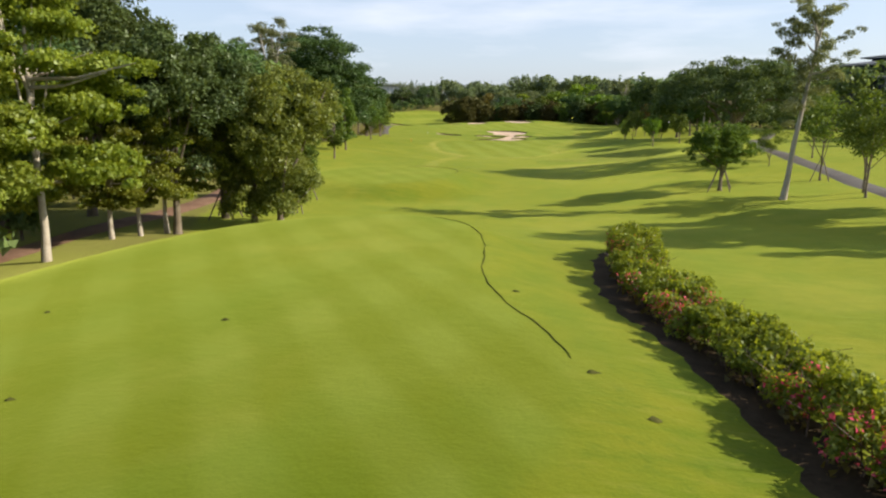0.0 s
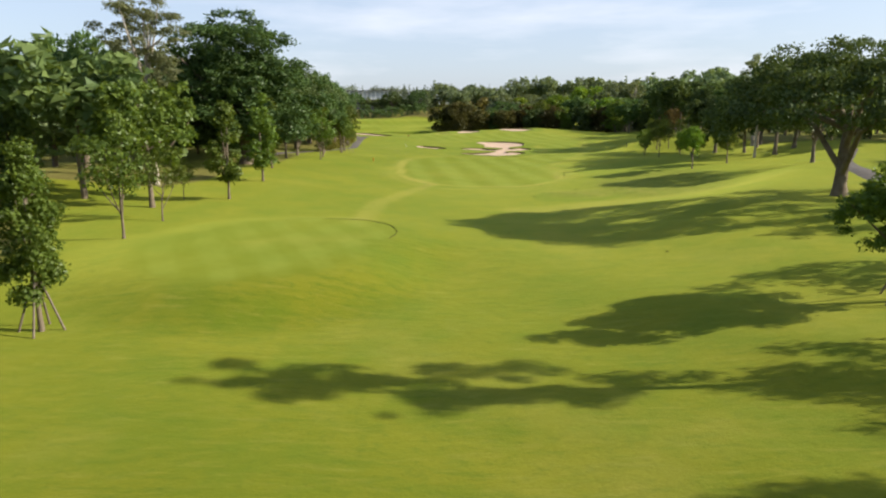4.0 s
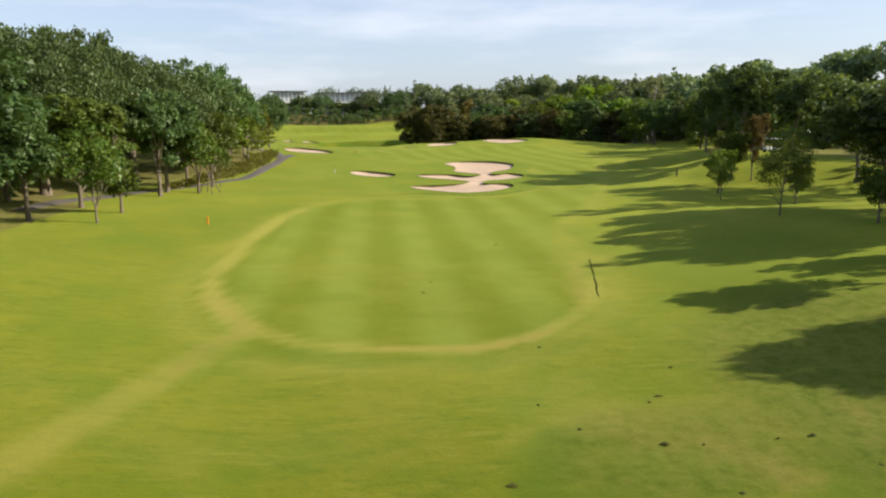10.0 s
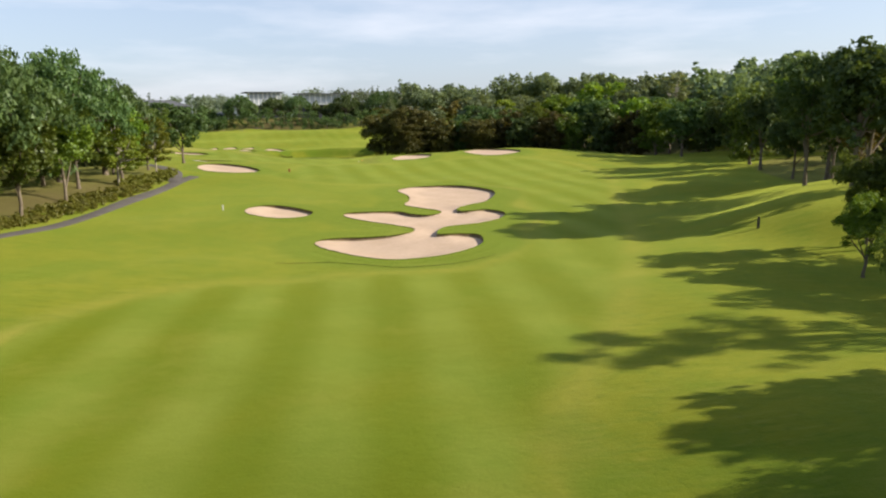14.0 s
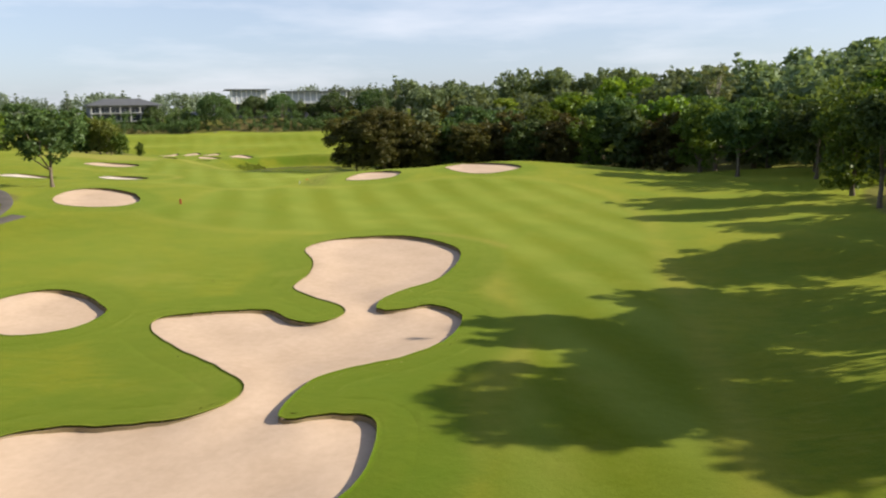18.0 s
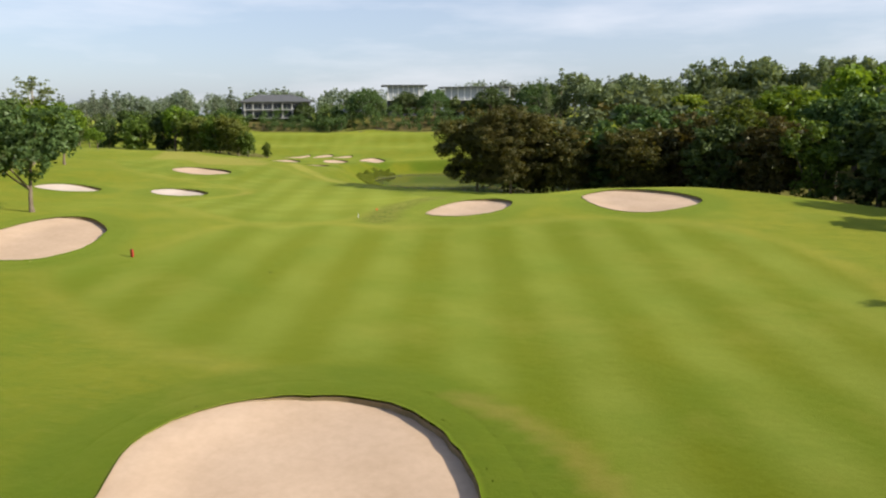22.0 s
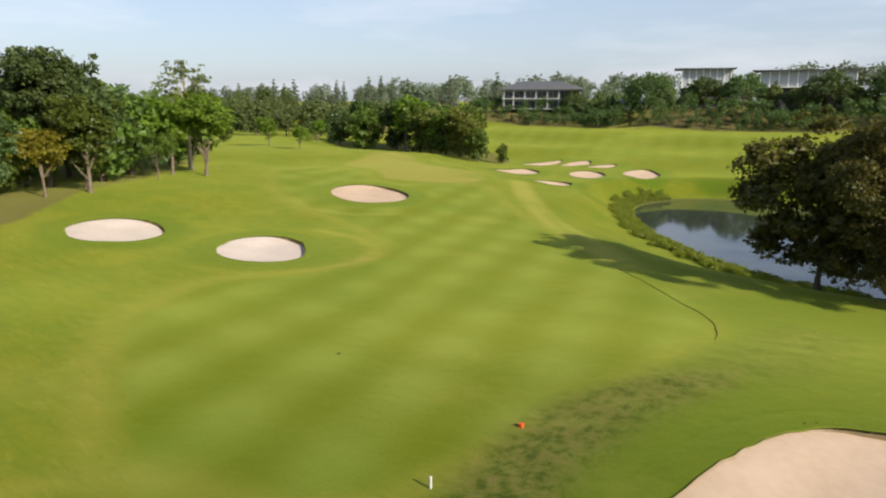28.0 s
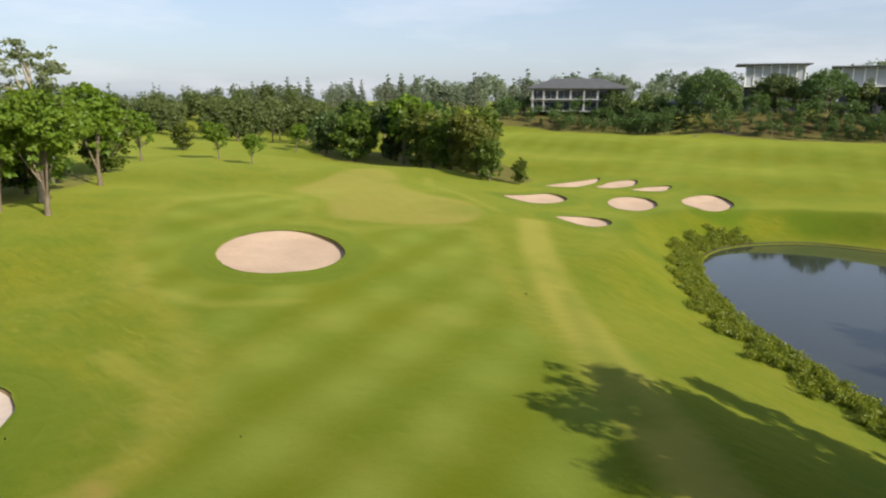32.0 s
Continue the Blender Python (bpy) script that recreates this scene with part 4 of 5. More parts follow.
def trunk_mesh(rng, style, centres):
    """A tapered trunk with limbs up into the clumps, for a tree 10 m high."""
    top = {"dome": 5.6, "tiered": 8.4, "billow": 6.0, "tall": 9.0, "slim": 8.5, "plume": 8.5, "young": 5.5}.get(style, 5.2)
    thick = {"dome": 0.42, "tiered": 0.13, "billow": 0.26, "tall": 0.165, "slim": 0.13, "plume": 0.14, "young": 0.11, "leafy": 0.13}.get(style, 0.19)
    n = 7
    bend = rng.normal(size=2) * 0.25
    mid = np.column_stack([bend[0] * np.linspace(0, 1, n) ** 2 + rng.normal(size=n) * 0.03, bend[1] * np.linspace(0, 1, n) ** 2 + rng.normal(size=n) * 0.03, np.linspace(-0.25, top, n)])
    parts = [tube(mid, thick * np.array([1.5, 1.0, 0.9, 0.8, 0.7, 0.55, 0.3]), 8)]
    stems = {"dome": 9, "tiered": 16, "billow": 9, "bushy": 7, "round": 6, "leafy": 4, "young": 6, "tall": 8}.get(style, 4)
    for k in rng.choice(len(centres), stems, replace=False):
        t = 0.25 + 0.65 * rng.random() if style not in ("tall", "leafy") else 0.55 + 0.4 * rng.random()
        if style == "bushy":
            t = 0.08 + 0.3 * rng.random()
        start = np.array([np.interp(t * (n - 1), np.arange(n), mid[:, j]) for j in range(3)])
        end = np.array(centres[k])
        if end[2] < start[2] + 0.3:
            end[2] = start[2] + 0.5
        knee = (start * 0.55 + end * 0.45) + np.array([0, 0, 0.12 * np.linalg.norm(end - start)]) * (1 if style == "dome" else -0.4)
        parts.append(tube([start, knee, end], thick * np.array([0.55, 0.38, 0.12]), 6))
    return merged(parts)


KINDS = {}


def tree_kind(key, style, leaf, bark, count, size, seed, label, squash=0.8):
    rng = np.random.default_rng(seed)
    c, r = crown_clumps(rng, style)
    v, q = leaf_cards(rng, c, r, count, size, squash)
    crown = quick_mesh("crown", v, q)
    crown.materials.append(leaf)
    v2, q2 = leaf_cards(rng, c, r, int(count * 0.30), size * 1.66, squash)
    light = quick_mesh("crown", v2, q2)
    light.materials.append(leaf)
    v3, q3 = leaf_cards(rng, c, r, int(count * 0.13), size * 2.4, squash)
    thin = quick_mesh("crown", v3, q3)
    thin.materials.append(leaf)
    tv, tq = trunk_mesh(rng, style, c)
    trunk = quick_mesh("trunk", tv, tq)
    trunk.polygons.foreach_set("use_smooth", np.ones(len(trunk.polygons), bool))
    trunk.materials.append(bark)
    KINDS.setdefault(key, []).append((crown, light, thin, trunk, label))


for s in range(3):
    tree_kind("b", "tiered", LEAF_BRIGHT, PALE_BARK, 46000, 0.15, 10 + s, "leafy yellow-green tree with layered boughs and pale trunk", 0.5)
    tree_kind("m", "round", LEAF_MID, BARK, 20000, 0.21, 20 + s, "mid-green broadleaved tree standing on the grass bank")
    tree_kind("d", "round", LEAF_DARK, BARK, 26000, 0.20, 30 + s, "dense dark green tree with a brown trunk")
    tree_kind("y", "young", LEAF_MID, BARK, 6000, 0.19, 40 + s, "young light green tree with a thin open crown")
    tree_kind("s", "slim", LEAF_MID, BARK, 8500, 0.23, 50 + s, "slim young green tree with an upright crown")
for s in range(2):
    tree_kind("o", "round", LEAF_OLIVE, BARK, 7000, 0.30, 100 + s, "tree with thin rust-brown and olive leaves")
    tree_kind("x", "round", LEAF_YELLOW, BARK, 16000, 0.19, 105 + s, "tree with yellowing green-gold leaves")
    tree_kind("g", "round", LEAF_GREEN, BARK, 22000, 0.20, 110 + s, "rounded bright green tree on the grass")
    tree_kind("t", "tall", LEAF_GREY, PALE_BARK, 15000, 0.105, 120 + s, "tall sparse tree with layered grey-green foliage and pale trunk", 0.55)
    tree_kind("k", "billow", LEAF_DEEP, BARK, 56000, 0.15, 125 + s, "tall dark green tree with billowing rounded boughs", 0.75)
    tree_kind("u", "dome", LEAF_DARK, BARK, 46000, 0.20, 130 + s, "wide umbrella-shaped dark green rain tree", 0.5)
    tree_kind("q", "bushy", LEAF_MID, BARK, 24000, 0.21, 150 + s, "thick leafy tree with branches down to the ground")
    tree_kind("p", "bushy", LEAF_DARK, BARK, 19000, 0.28, 140 + s, "dense dark tree with olive tips beside the pond")
    tree_kind("w", "leafy", LEAF_TIPS, BARK, 56000, 0.15, 160 + s, "broad dark tree with olive tips on the pond bank")
    tree_kind("v", "bushy", LEAF_TIPS, BARK, 17000, 0.29, 170 + s, "dense tree with olive and rust-coloured leaf tips")
    tree_kind("a", "bushy", LEAF_SOFT, BARK, 42000, 0.155, 180 + s, "feathery olive-green tree branching low above the grass")
    tree_kind("n", "round", LEAF_DARK, BARK, 46000, 0.155, 190 + s, "tall dark green tree with dense fine leaves")
count_of = {}


FAIRWAY_LINE = [(0, 0), (13, 95), (29, 190), (22, 216), (0, 262)]


def off_fairway(x, y):
    """How far a place lies from the middle line of the hole."""
    best = 1e9
    for (ax, ay), (bx, by) in zip(FAIRWAY_LINE[:-1], FAIRWAY_LINE[1:]):
        t = min(1.0, max(0.0, ((x - ax) * (bx - ax) + (y - ay) * (by - ay)) / ((bx - ax) ** 2 + (by - ay) ** 2)))
        best = min(best, math.hypot(x - ax - t * (bx - ax), y - ay - t * (by - ay)))
    return best


def plant(x, y, high, key, wide=1.0, lean=0.0, group="trees"):
    """A tree with its own trunk and crown."""
    n = count_of[key] = count_of.get(key, -1) + 1
    fine, light, thin, trunk, label = KINDS[key][n % len(KINDS[key])]
    away = off_fairway(x, y)
    crown = fine if away < (50 if high > 15 or y < 50 else 24) else light if away < 66 else thin
    k = high / 10.0
    turn = (n * 137.5 + x * 31) % 360
    m = pose(x, y, ground_z(x, y) - 0.05, 0, lean, 0) @ pose(0, 0, 0, 0, 0, turn) @ Matrix.Diagonal((k * wide, k * wide, k, 1))
    thing = base("tree", m, label, "tree", group)
    piece("trunk", trunk, None, thing)
    piece("crown", crown, None, thing)
    return thing


LEFT_NEAR = [(-18.9, 31.2, 13.4, "b"), (-18.7, 37.3, 9.6, "b"), (-17.6, 38.4, 8.8, "b"), (-16.6, 39.8, 9.4, "b"), (-20.2, 25.5, 11.5, "b"), (-15.8, 39.5, 11.4, "n"), (-15.1, 46.4, 12, "n"),
             (-10.4, 42.4, 10.8, "a"), (-12.6, 44.5, 9.8, "a"), (-24, 46, 15, "n"), (-29, 55, 16, "n"), (-22, 30, 13, "b"), (-25, 38, 14, "n"), (-33, 64, 14, "n"), (-24, 66, 12, "n"), (-21, 22, 12, "b")]
LEFT_BANK = [(-11.5, 57, 7.2, "s"), (-15.5, 73.3, 8, "y"), (-16.2, 81.3, 5.7, "y"), (-19.5, 87.5, 11, "m"), (-14.3, 91.5, 8.2, "s"), (-14.5, 104.2, 8.9, "s"), (-18.3, 91.4, 3.7, "y"),
             (-24, 99.5, 17.5, "t"), (-32.8, 114, 14, "t"), (-16.2, 115.3, 8, "s"), (-20.1, 126.2, 8.5, "d"), (-19.3, 137.3, 9.5, "n"), (-19.2, 145, 9.8, "m"), (-14.5, 142.5, 8.6, "s"), (-14.0, 137, 7.8, "y"),
             (-16.6, 156, 10.5, "n"), (-14.4, 166, 8.6, "m"), (-14.2, 160.5, 8.4, "m"), (-17.4, 160, 11, "d"), (-13.7, 166.5, 5, "y")]
LEFT_WOOD = [(-19.9, 191.2, 9, "g"), (-20.6, 204.7, 9, "b"), (-21.7, 218.8, 8, "b"), (-21, 176, 9.5, "m"), (-19.6, 183, 9, "m"), (-22, 198, 10, "m"), (-23, 211, 10, "g"), (-25, 224, 9, "m")]
for x, y, h, k in LEFT_NEAR + LEFT_BANK + LEFT_WOOD:
    plant(x, y, h, k, 1.0, 0.0, "trees on the left rough")
plant(-20.4, 119, 19.4, "k", 1.42, 0.0, "trees on the left rough")
plant(-27, 131, 16.5, "k", 1.1, 0.0, "trees on the left rough")
for x, y, h, w in [(-33, 104, 14, 0.6), (-25, 150, 15.6, 0.66), (-23.5, 166, 15.4, 0.7), (-24.5, 184, 15.6, 0.68), (-25.5, 201, 15, 0.62), (-27.5, 216, 13.6, 0.6), (-34, 177, 18.6, 0.6), (-35, 160, 17, 0.6)]:
    plant(x, y, h, "u", w, 0, "rain trees")
RIGHT_BANK = [(30.5, 48.9, 8, "y"), (31.6, 51, 7.6, "y"), (33.7, 61, 7.9, "y"), (39.6, 73.7, 6.8, "y"), (33.3, 70, 4.6, "y"), (50, 160, 6.7, "y"), (40.4, 118, 4.9, "m"), (40.7, 129, 4.1, "m"),
              (45.7, 164, 5.7, "m"), (35.1, 115.3, 5.1, "g"), (37.0, 134.6, 5.8, "y"), (40, 152.6, 4.3, "y"), (56, 157, 10.5, "d"), (56.6, 183.6, 5.7, "o"), (41.6, 157.4, 4.6, "g")]
RIGHT_DARK = [(60, 202, 8, "d"), (58, 190.4, 9.8, "d"), (61.5, 197.5, 11.5, "d"), (73, 206, 13.2, "d"), (65, 225, 11.5, "q"), (63, 217, 11, "d"), (77, 216, 12, "d"), (72, 168, 11, "d"), (52, 176.6, 11.6, "d"), (57.5, 174, 10, "d"), (34, 38.5, 13.4, "m"), (38, 34.5, 11, "m"), (36, 43, 8, "m"), (56, 146, 14.5, "t"), (44, 146, 3.6, "m"), (55.5, 180.8, 10.8, "d"), (60, 187.5, 11, "d")]
for x, y, h, k in RIGHT_BANK + RIGHT_DARK:
    plant(x, y, h, k, 1.0, 0.0, "trees on the right rough")
plant(25.4, 50.6, 14.2, "t", 0.82, 4.0, "trees on the right rough")
plant(47.6, 163, 7.4, "o", 0.55, 0.0, "trees on the right rough")
plant(52.8, 185.5, 12.2, "n", 0.72, 0.0, "trees on the right rough")
plant(23.4, 57.6, 6.2, "m", 1.35, 0.0, "trees on the right rough")
plant(46.5, 123.8, 10.8, "t", 0.85, 0.0, "trees on the right rough")
for x, y, h, w in [(45.2, 106.8, 9.4, 0.52), (33.8, 81.2, 11.6, 0.94), (72, 99, 12, 0.8), (60, 152, 12.5, 0.6)]:
    plant(x, y, h, "u", w, 0, "rain trees")
for x, y, h, w in [(46.5, 137.5, 9.4, 1.4), (47.5, 129.5, 8.7, 1.3), (49, 123.5, 10.8, 1.25), (51, 133.5, 10, 1.3), (53, 126.5, 10.6, 1.3)]:
    plant(x, y, h, "d", w, 0, "trees on the right rough")
GREEN_TREES = [(-37.5, 241, 6.6, "y"), (-43.7, 250.2, 9.6, "d"), (-46, 246.5, 10, "d"), (-25.0, 238.4, 10, "d"), (-63, 281.6, 10.2, "g"), (-66.5, 279, 9.5, "g"), (-56.4, 264.4, 9.6, "m"), (-57.9, 265.2, 4.5, "y"), (-56.7, 249, 4.5, "y"),
               (-56.7, 260.2, 6.6, "x"), (-59.5, 265.4, 10.5, "d"), (-70.5, 284, 10.5, "g"), (-97, 316.5, 5.6, "g"), (-87, 316, 4.3, "g"), (-113, 342, 5.4, "g"), (-62.5, 275, 6, "y"), (-80.3, 292.6, 11, "g"), (-102.6, 307.2, 7.4, "g")]
BEHIND_GREEN = [(-95, 353.5, 13, "g"), (-105, 350, 11.5, "q"), (-101, 357, 12.5, "p"), (-90, 353, 11.5, "q"), (-85, 351, 11, "a"), (-80, 350, 11, "q"), (-75, 348.5, 10.5, "a"), (-71, 346.5, 9.5, "a"), (-67, 344.5, 6.5, "q"), (-110, 355, 12, "p"), (-84, 358, 12, "q"), (-93, 360, 12.5, "p"), (-76, 354, 11, "q"), (-127, 326, 6, "q"), (-114, 350, 9, "p"), (-63, 347, 4, "q")]
LEFT_GROVE = [(-75, 270, 13.5, "g"), (-51, 250, 16, "n"), (-64, 263.5, 14.6, "n"), (-46.5, 245, 13.6, "n"), (-66, 270, 12.5, "q"), (-72, 276, 10, "q"), (-61, 257, 10, "q"), (-66, 262, 11, "q"), (-50, 246, 10, "q"), (-47, 242, 10.5, "q"), (-43, 239, 10, "q"), (-33, 234, 9, "q"), (-69.2, 283.2, 13.6, "t"), (-76, 284, 10, "q"), (-84, 289, 9.5, "q"), (-90, 297, 9, "q")]
for x, y, h, k in GREEN_TREES + BEHIND_GREEN + LEFT_GROVE:
    plant(x, y, h, k, 1.1, 0.0, "trees round the green")
POND_TREES = [(5.8, 287.4, 13.8, "w", 1.16), (11.5, 282.8, 12.8, "w", 1.1), (13.5, 290, 12, "v", 1.3), (18.5, 287, 10.8, "w", 1.4), (23.5, 291, 11.6, "p", 1.25), (28, 286, 10.4, "w", 1.35), (33, 289, 12.2, "v", 1.2), (38.5, 284, 10.6, "p", 1.2), (44, 282, 11.8, "w", 1.3), (49, 279, 10.2, "q", 1.25),
              (55, 277, 12, "p", 1.25), (61, 273, 11, "v", 1.3), (67, 268, 12.6, "d", 1.3), (73, 262, 11, "p", 1.25), (79, 255, 12.5, "q", 1.3), (31, 297, 13, "d", 1.2), (42, 292, 13.4, "q", 1.2), (53, 288, 14, "d", 1.2), (64, 282, 13.5, "g", 1.3), (75, 272, 14.5, "p", 1.3), (22, 299, 12, "q", 1.2), (84, 246, 13, "g", 1.2), (63, 249, 10.5, "d", 1.2), (61, 258, 11, "q", 1.2), (69, 240, 10, "d", 1.2), (48.5, 303, 14.6, "g", 1.4), (62, 314, 16.8, "g", 1.2), (24, 369.5, 13, "o", 1.4), (78, 300, 17, "t", 1.1), (36, 310, 13.5, "b", 1.3)]
for x, y, h, k, w in POND_TREES:
    plant(x, y, h, k, w, 0.0, "trees beside the pond")

for x, y, h, w in [(-70, 432, 10.5, 0.72), (-45, 437, 10, 0.68), (-24, 438, 12.4, 0.68), (-8, 440, 12.4, 0.72), (-95, 432, 8, 0.6), (-57, 441, 9.5, 0.6)]:
    plant(x, y, h, "u", w, 0, "round dark trees below the houses")
rng = np.random.default_rng(7)
SMALL = []
for s in range(5):
    r2 = np.random.default_rng(200 + s)
    c, r = crown_clumps(r2, "bushy" if s < 3 else ("round" if s == 3 else "plume"))
    SMALL.append((leaf_cards(r2, c, r * 1.15, 1500 if s < 4 else 2400, 0.66 if s < 4 else 0.33), tube([(0, 0, -0.3), (0.1, 0, 3), (0, 0.1, 6.5)], (0.2, 0.15, 0.06), 5)))


def wood(x0, x1, y0, y1, n, kinds, low, high, gap, leaf, label, keep=1.0):
    """A stand of woodland: many trees, each at its own place, in one mesh."""
    put, tries, leaves, stems, nl, ns = [], 0, [[], []], [[], []], 0, 0
    while len(put) < n and tries < n * 30:
        tries += 1
        x, y = rng.uniform(x0, x1), rng.uniform(y0, y1)
        if all((x - a) ** 2 + (y - b) ** 2 > gap * gap for a, b in put):
            put.append((x, y))
    zs = land([a for a, _ in put], [b for _, b in put])
    for (x, y), z in zip(put, zs):
        (v, q), (tv, tq) = SMALL[kinds[rng.integers(len(kinds))]]
        h = rng.uniform(low, high) / 10
        a, w = rng.random() * 6.283, h * rng.uniform(0.95, 1.3)
        turn = np.array([[math.cos(a) * w, -math.sin(a) * w, 0], [math.sin(a) * w, math.cos(a) * w, 0], [0, 0, h]])
        k = int(len(q) * keep)
        leaves[0].append(v[:k * 3] @ turn.T + (x, y, z))
        leaves[1].append(q[:k] + nl)
        nl += k * 3
        stems[0].append(tv @ turn.T + (x, y, z))
        stems[1].append(tq + ns)
        ns += len(tv)
    thing = base("woodland", Matrix(), label, "woodland", "", "stuff")
    piece("crown", quick_mesh("crown", np.concatenate(leaves[0]), np.concatenate(leaves[1])), leaf, thing)
    piece("trunk", quick_mesh("trunk", np.concatenate(stems[0]), np.concatenate(stems[1])), BARK, thing)


ALL, FARS = (0, 1, 2, 3), (0, 1, 3, 3, 4)
wood(-62, -25, 50, 235, 66, ALL, 9, 13.5, 4.5, LEAF_WOOD, "dense green woodland along the left rough")
wood(-50, -23, 8, 72, 42, (0, 1, 2), 4, 8, 3.4, LEAF_WOOD, "shady undergrowth beneath the trees by the tee", 0.8)
wood(-118, -64, 226, 280, 46, ALL, 8, 12, 5, LEAF_WOOD, "dense green woodland beside the bunkers")
wood(70, 112, 40, 260, 78, ALL, 9, 14.5, 6, LEAF_WOOD, "dark green woodland along the right rough", 0.75)
# hillside and skyline stands carry distance haze in their leaf colour
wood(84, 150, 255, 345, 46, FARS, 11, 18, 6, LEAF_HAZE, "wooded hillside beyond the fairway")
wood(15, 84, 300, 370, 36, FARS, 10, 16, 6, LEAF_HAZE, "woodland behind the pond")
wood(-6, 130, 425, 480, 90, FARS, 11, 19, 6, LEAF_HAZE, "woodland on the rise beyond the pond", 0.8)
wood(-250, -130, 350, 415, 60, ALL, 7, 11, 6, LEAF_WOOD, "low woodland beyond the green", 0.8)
wood(-330, -60, 508, 640, 120, FARS, 10, 18, 8, LEAF_FAR_HAZE, "hazy woodland with casuarinas on the skyline", 0.4)
wood(-60, 260, 516, 650, 120, FARS, 10, 16, 9, LEAF_FAR_HAZE, "hazy woodland on the skyline", 0.4)
wood(-420, -240, 300, 520, 60, FARS, 9, 15, 9, LEAF_FAR_HAZE, "hazy woodland on the far side", 0.4)
# packed dense and dark, standing also for the slope's shade under the trees
wood(-128, -4, 414, 430, 170, (0, 1, 2, 3), 1.8, 5.8, 2.5, LEAF_DARK, "dark shrubs on the slope below the houses", 0.42)
wood(-100, -62, 428, 440, 9, ALL, 5, 7.5, 5, LEAF_WOOD, "trees round the houses", 0.9)
wood(-60, -10, 438, 452, 18, ALL, 6, 9, 4.5, LEAF_WOOD, "trees below the long hall", 0.9)
wood(-60, 20, -60, -20, 14, ALL, 9, 12, 5, LEAF_WOOD, "woodland behind the tee", 0.7)

wood(-330, -125, 455, 520, 24, (4,), 11, 16, 5, LEAF_FAR_HAZE, "row of slender casuarinas on the skyline", 0.8)
wood(-118, 40, 512, 560, 15, (4,), 12, 17, 5, LEAF_FAR_HAZE, "slender casuarinas behind the houses", 0.8)


# ---- hedge with pink flowers beside the tee ----
HEDGE_LINE = [(9.3, 32.8), (8.9, 31.2), (8.1, 28.5), (7.4, 25), (7.1, 21), (7.3, 17.5), (7.6, 14), (7.6, 10), (7.4, 5), (7.4, 0)]
PETAL = leafy("pink_petals", (0.45, 0.03, 0.09), (0.75, 0.10, 0.16), 0.3)
HEDGE_LEAF = leafy("hedge_leaves", (0.105, 0.175, 0.016), (0.28, 0.35, 0.04), 0.58, 0.8)
TWIG = grainy("dry_twigs", (0.07, 0.045, 0.03), (0.14, 0.09, 0.06), 3.0)


def along(points, step):
    p = np.array(points, float)
    ext = np.concatenate([[2 * p[0] - p[1]], p, [2 * p[-1] - p[-2]]])
    t = (np.arange(8) / 8)[None, :, None]
    a, b, c, e = (ext[k:len(ext) - 3 + k][:, None, :] for k in range(4))
    p = np.concatenate([(0.5 * (2 * b + (c - a) * t + (2 * a - 5 * b + 4 * c - e) * t ** 2 + (3 * b - a - 3 * c + e) * t ** 3)).reshape(-1, 2), p[-1:]])
    d = np.concatenate([[0], np.cumsum(np.hypot(*np.diff(p, axis=0).T))])
    s = np.arange(0, d[-1], step)
    return np.column_stack([np.interp(s, d, p[:, 0]), np.interp(s, d, p[:, 1])])


hr = np.random.default_rng(5)
spots = along(HEDGE_LINE, 0.16)
cl, rad = [], []
for x, y in spots:
    for _ in range(3):
        dx = hr.uniform(-1.05, 1.05)
        zz = ground_z(x + dx, y)
        cl.append((x + dx, y + hr.normal() * 0.2, zz + hr.uniform(0.45, 1.0) * (1.15 - 0.25 * abs(dx)) * (1.0 + 0.18 * math.sin(y * 1.3) + 0.3 * float(ease(26, 30, y)))))
        rad.append(hr.uniform(0.16, 0.34))
thing = base("flowering_hedge", pose(7.4, 16, ground_z(7.4, 16)), "thick green hedge with pink flowers and brown twigs", "hedge")
off = np.array(thing.location)
v, q = leaf_cards(hr, cl, rad, 66000, 0.105)
piece("foliage", quick_mesh("foliage", v - off, q), HEDGE_LEAF, thing)
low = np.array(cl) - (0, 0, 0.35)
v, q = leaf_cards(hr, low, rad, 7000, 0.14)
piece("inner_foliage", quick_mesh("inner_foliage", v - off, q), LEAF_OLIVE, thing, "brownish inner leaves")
sticks = []
for k in range(420):
    x, y = spots[hr.integers(len(spots))]
    x, y = x + hr.uniform(-0.9, 0.9), y + hr.uniform(-0.3, 0.3)
    z = ground_z(x, y)
    sticks.append(tube([(x, y, z - 0.05), (x + hr.normal() * 0.12, y + hr.normal() * 0.12, z + 0.5), (x + hr.normal() * 0.3, y + hr.normal() * 0.3, z + hr.uniform(0.8, 1.15))], (0.022, 0.016, 0.006), 4))
v, q = merged(sticks)
piece("branch", quick_mesh("branch", v - off, q), TWIG, thing, "bare brown stems", kind="stuff")
pick = [i for i, (x, y, z) in enumerate(cl) if x < np.interp(-y, [-32, 0], [8.9, 7.4]) - 0.35 and z < ground_z(x, y) + 0.95 and (math.sin(y * 2.1) + math.sin(y * 0.73)) > 0.15]
v, q = leaf_cards(hr, np.array(cl)[pick], np.array(rad)[pick] * 1.05, 3800, 0.085)
piece("blossom", quick_mesh("blossom", v - off, q), PETAL, thing, "clusters of pink petals", kind="stuff")


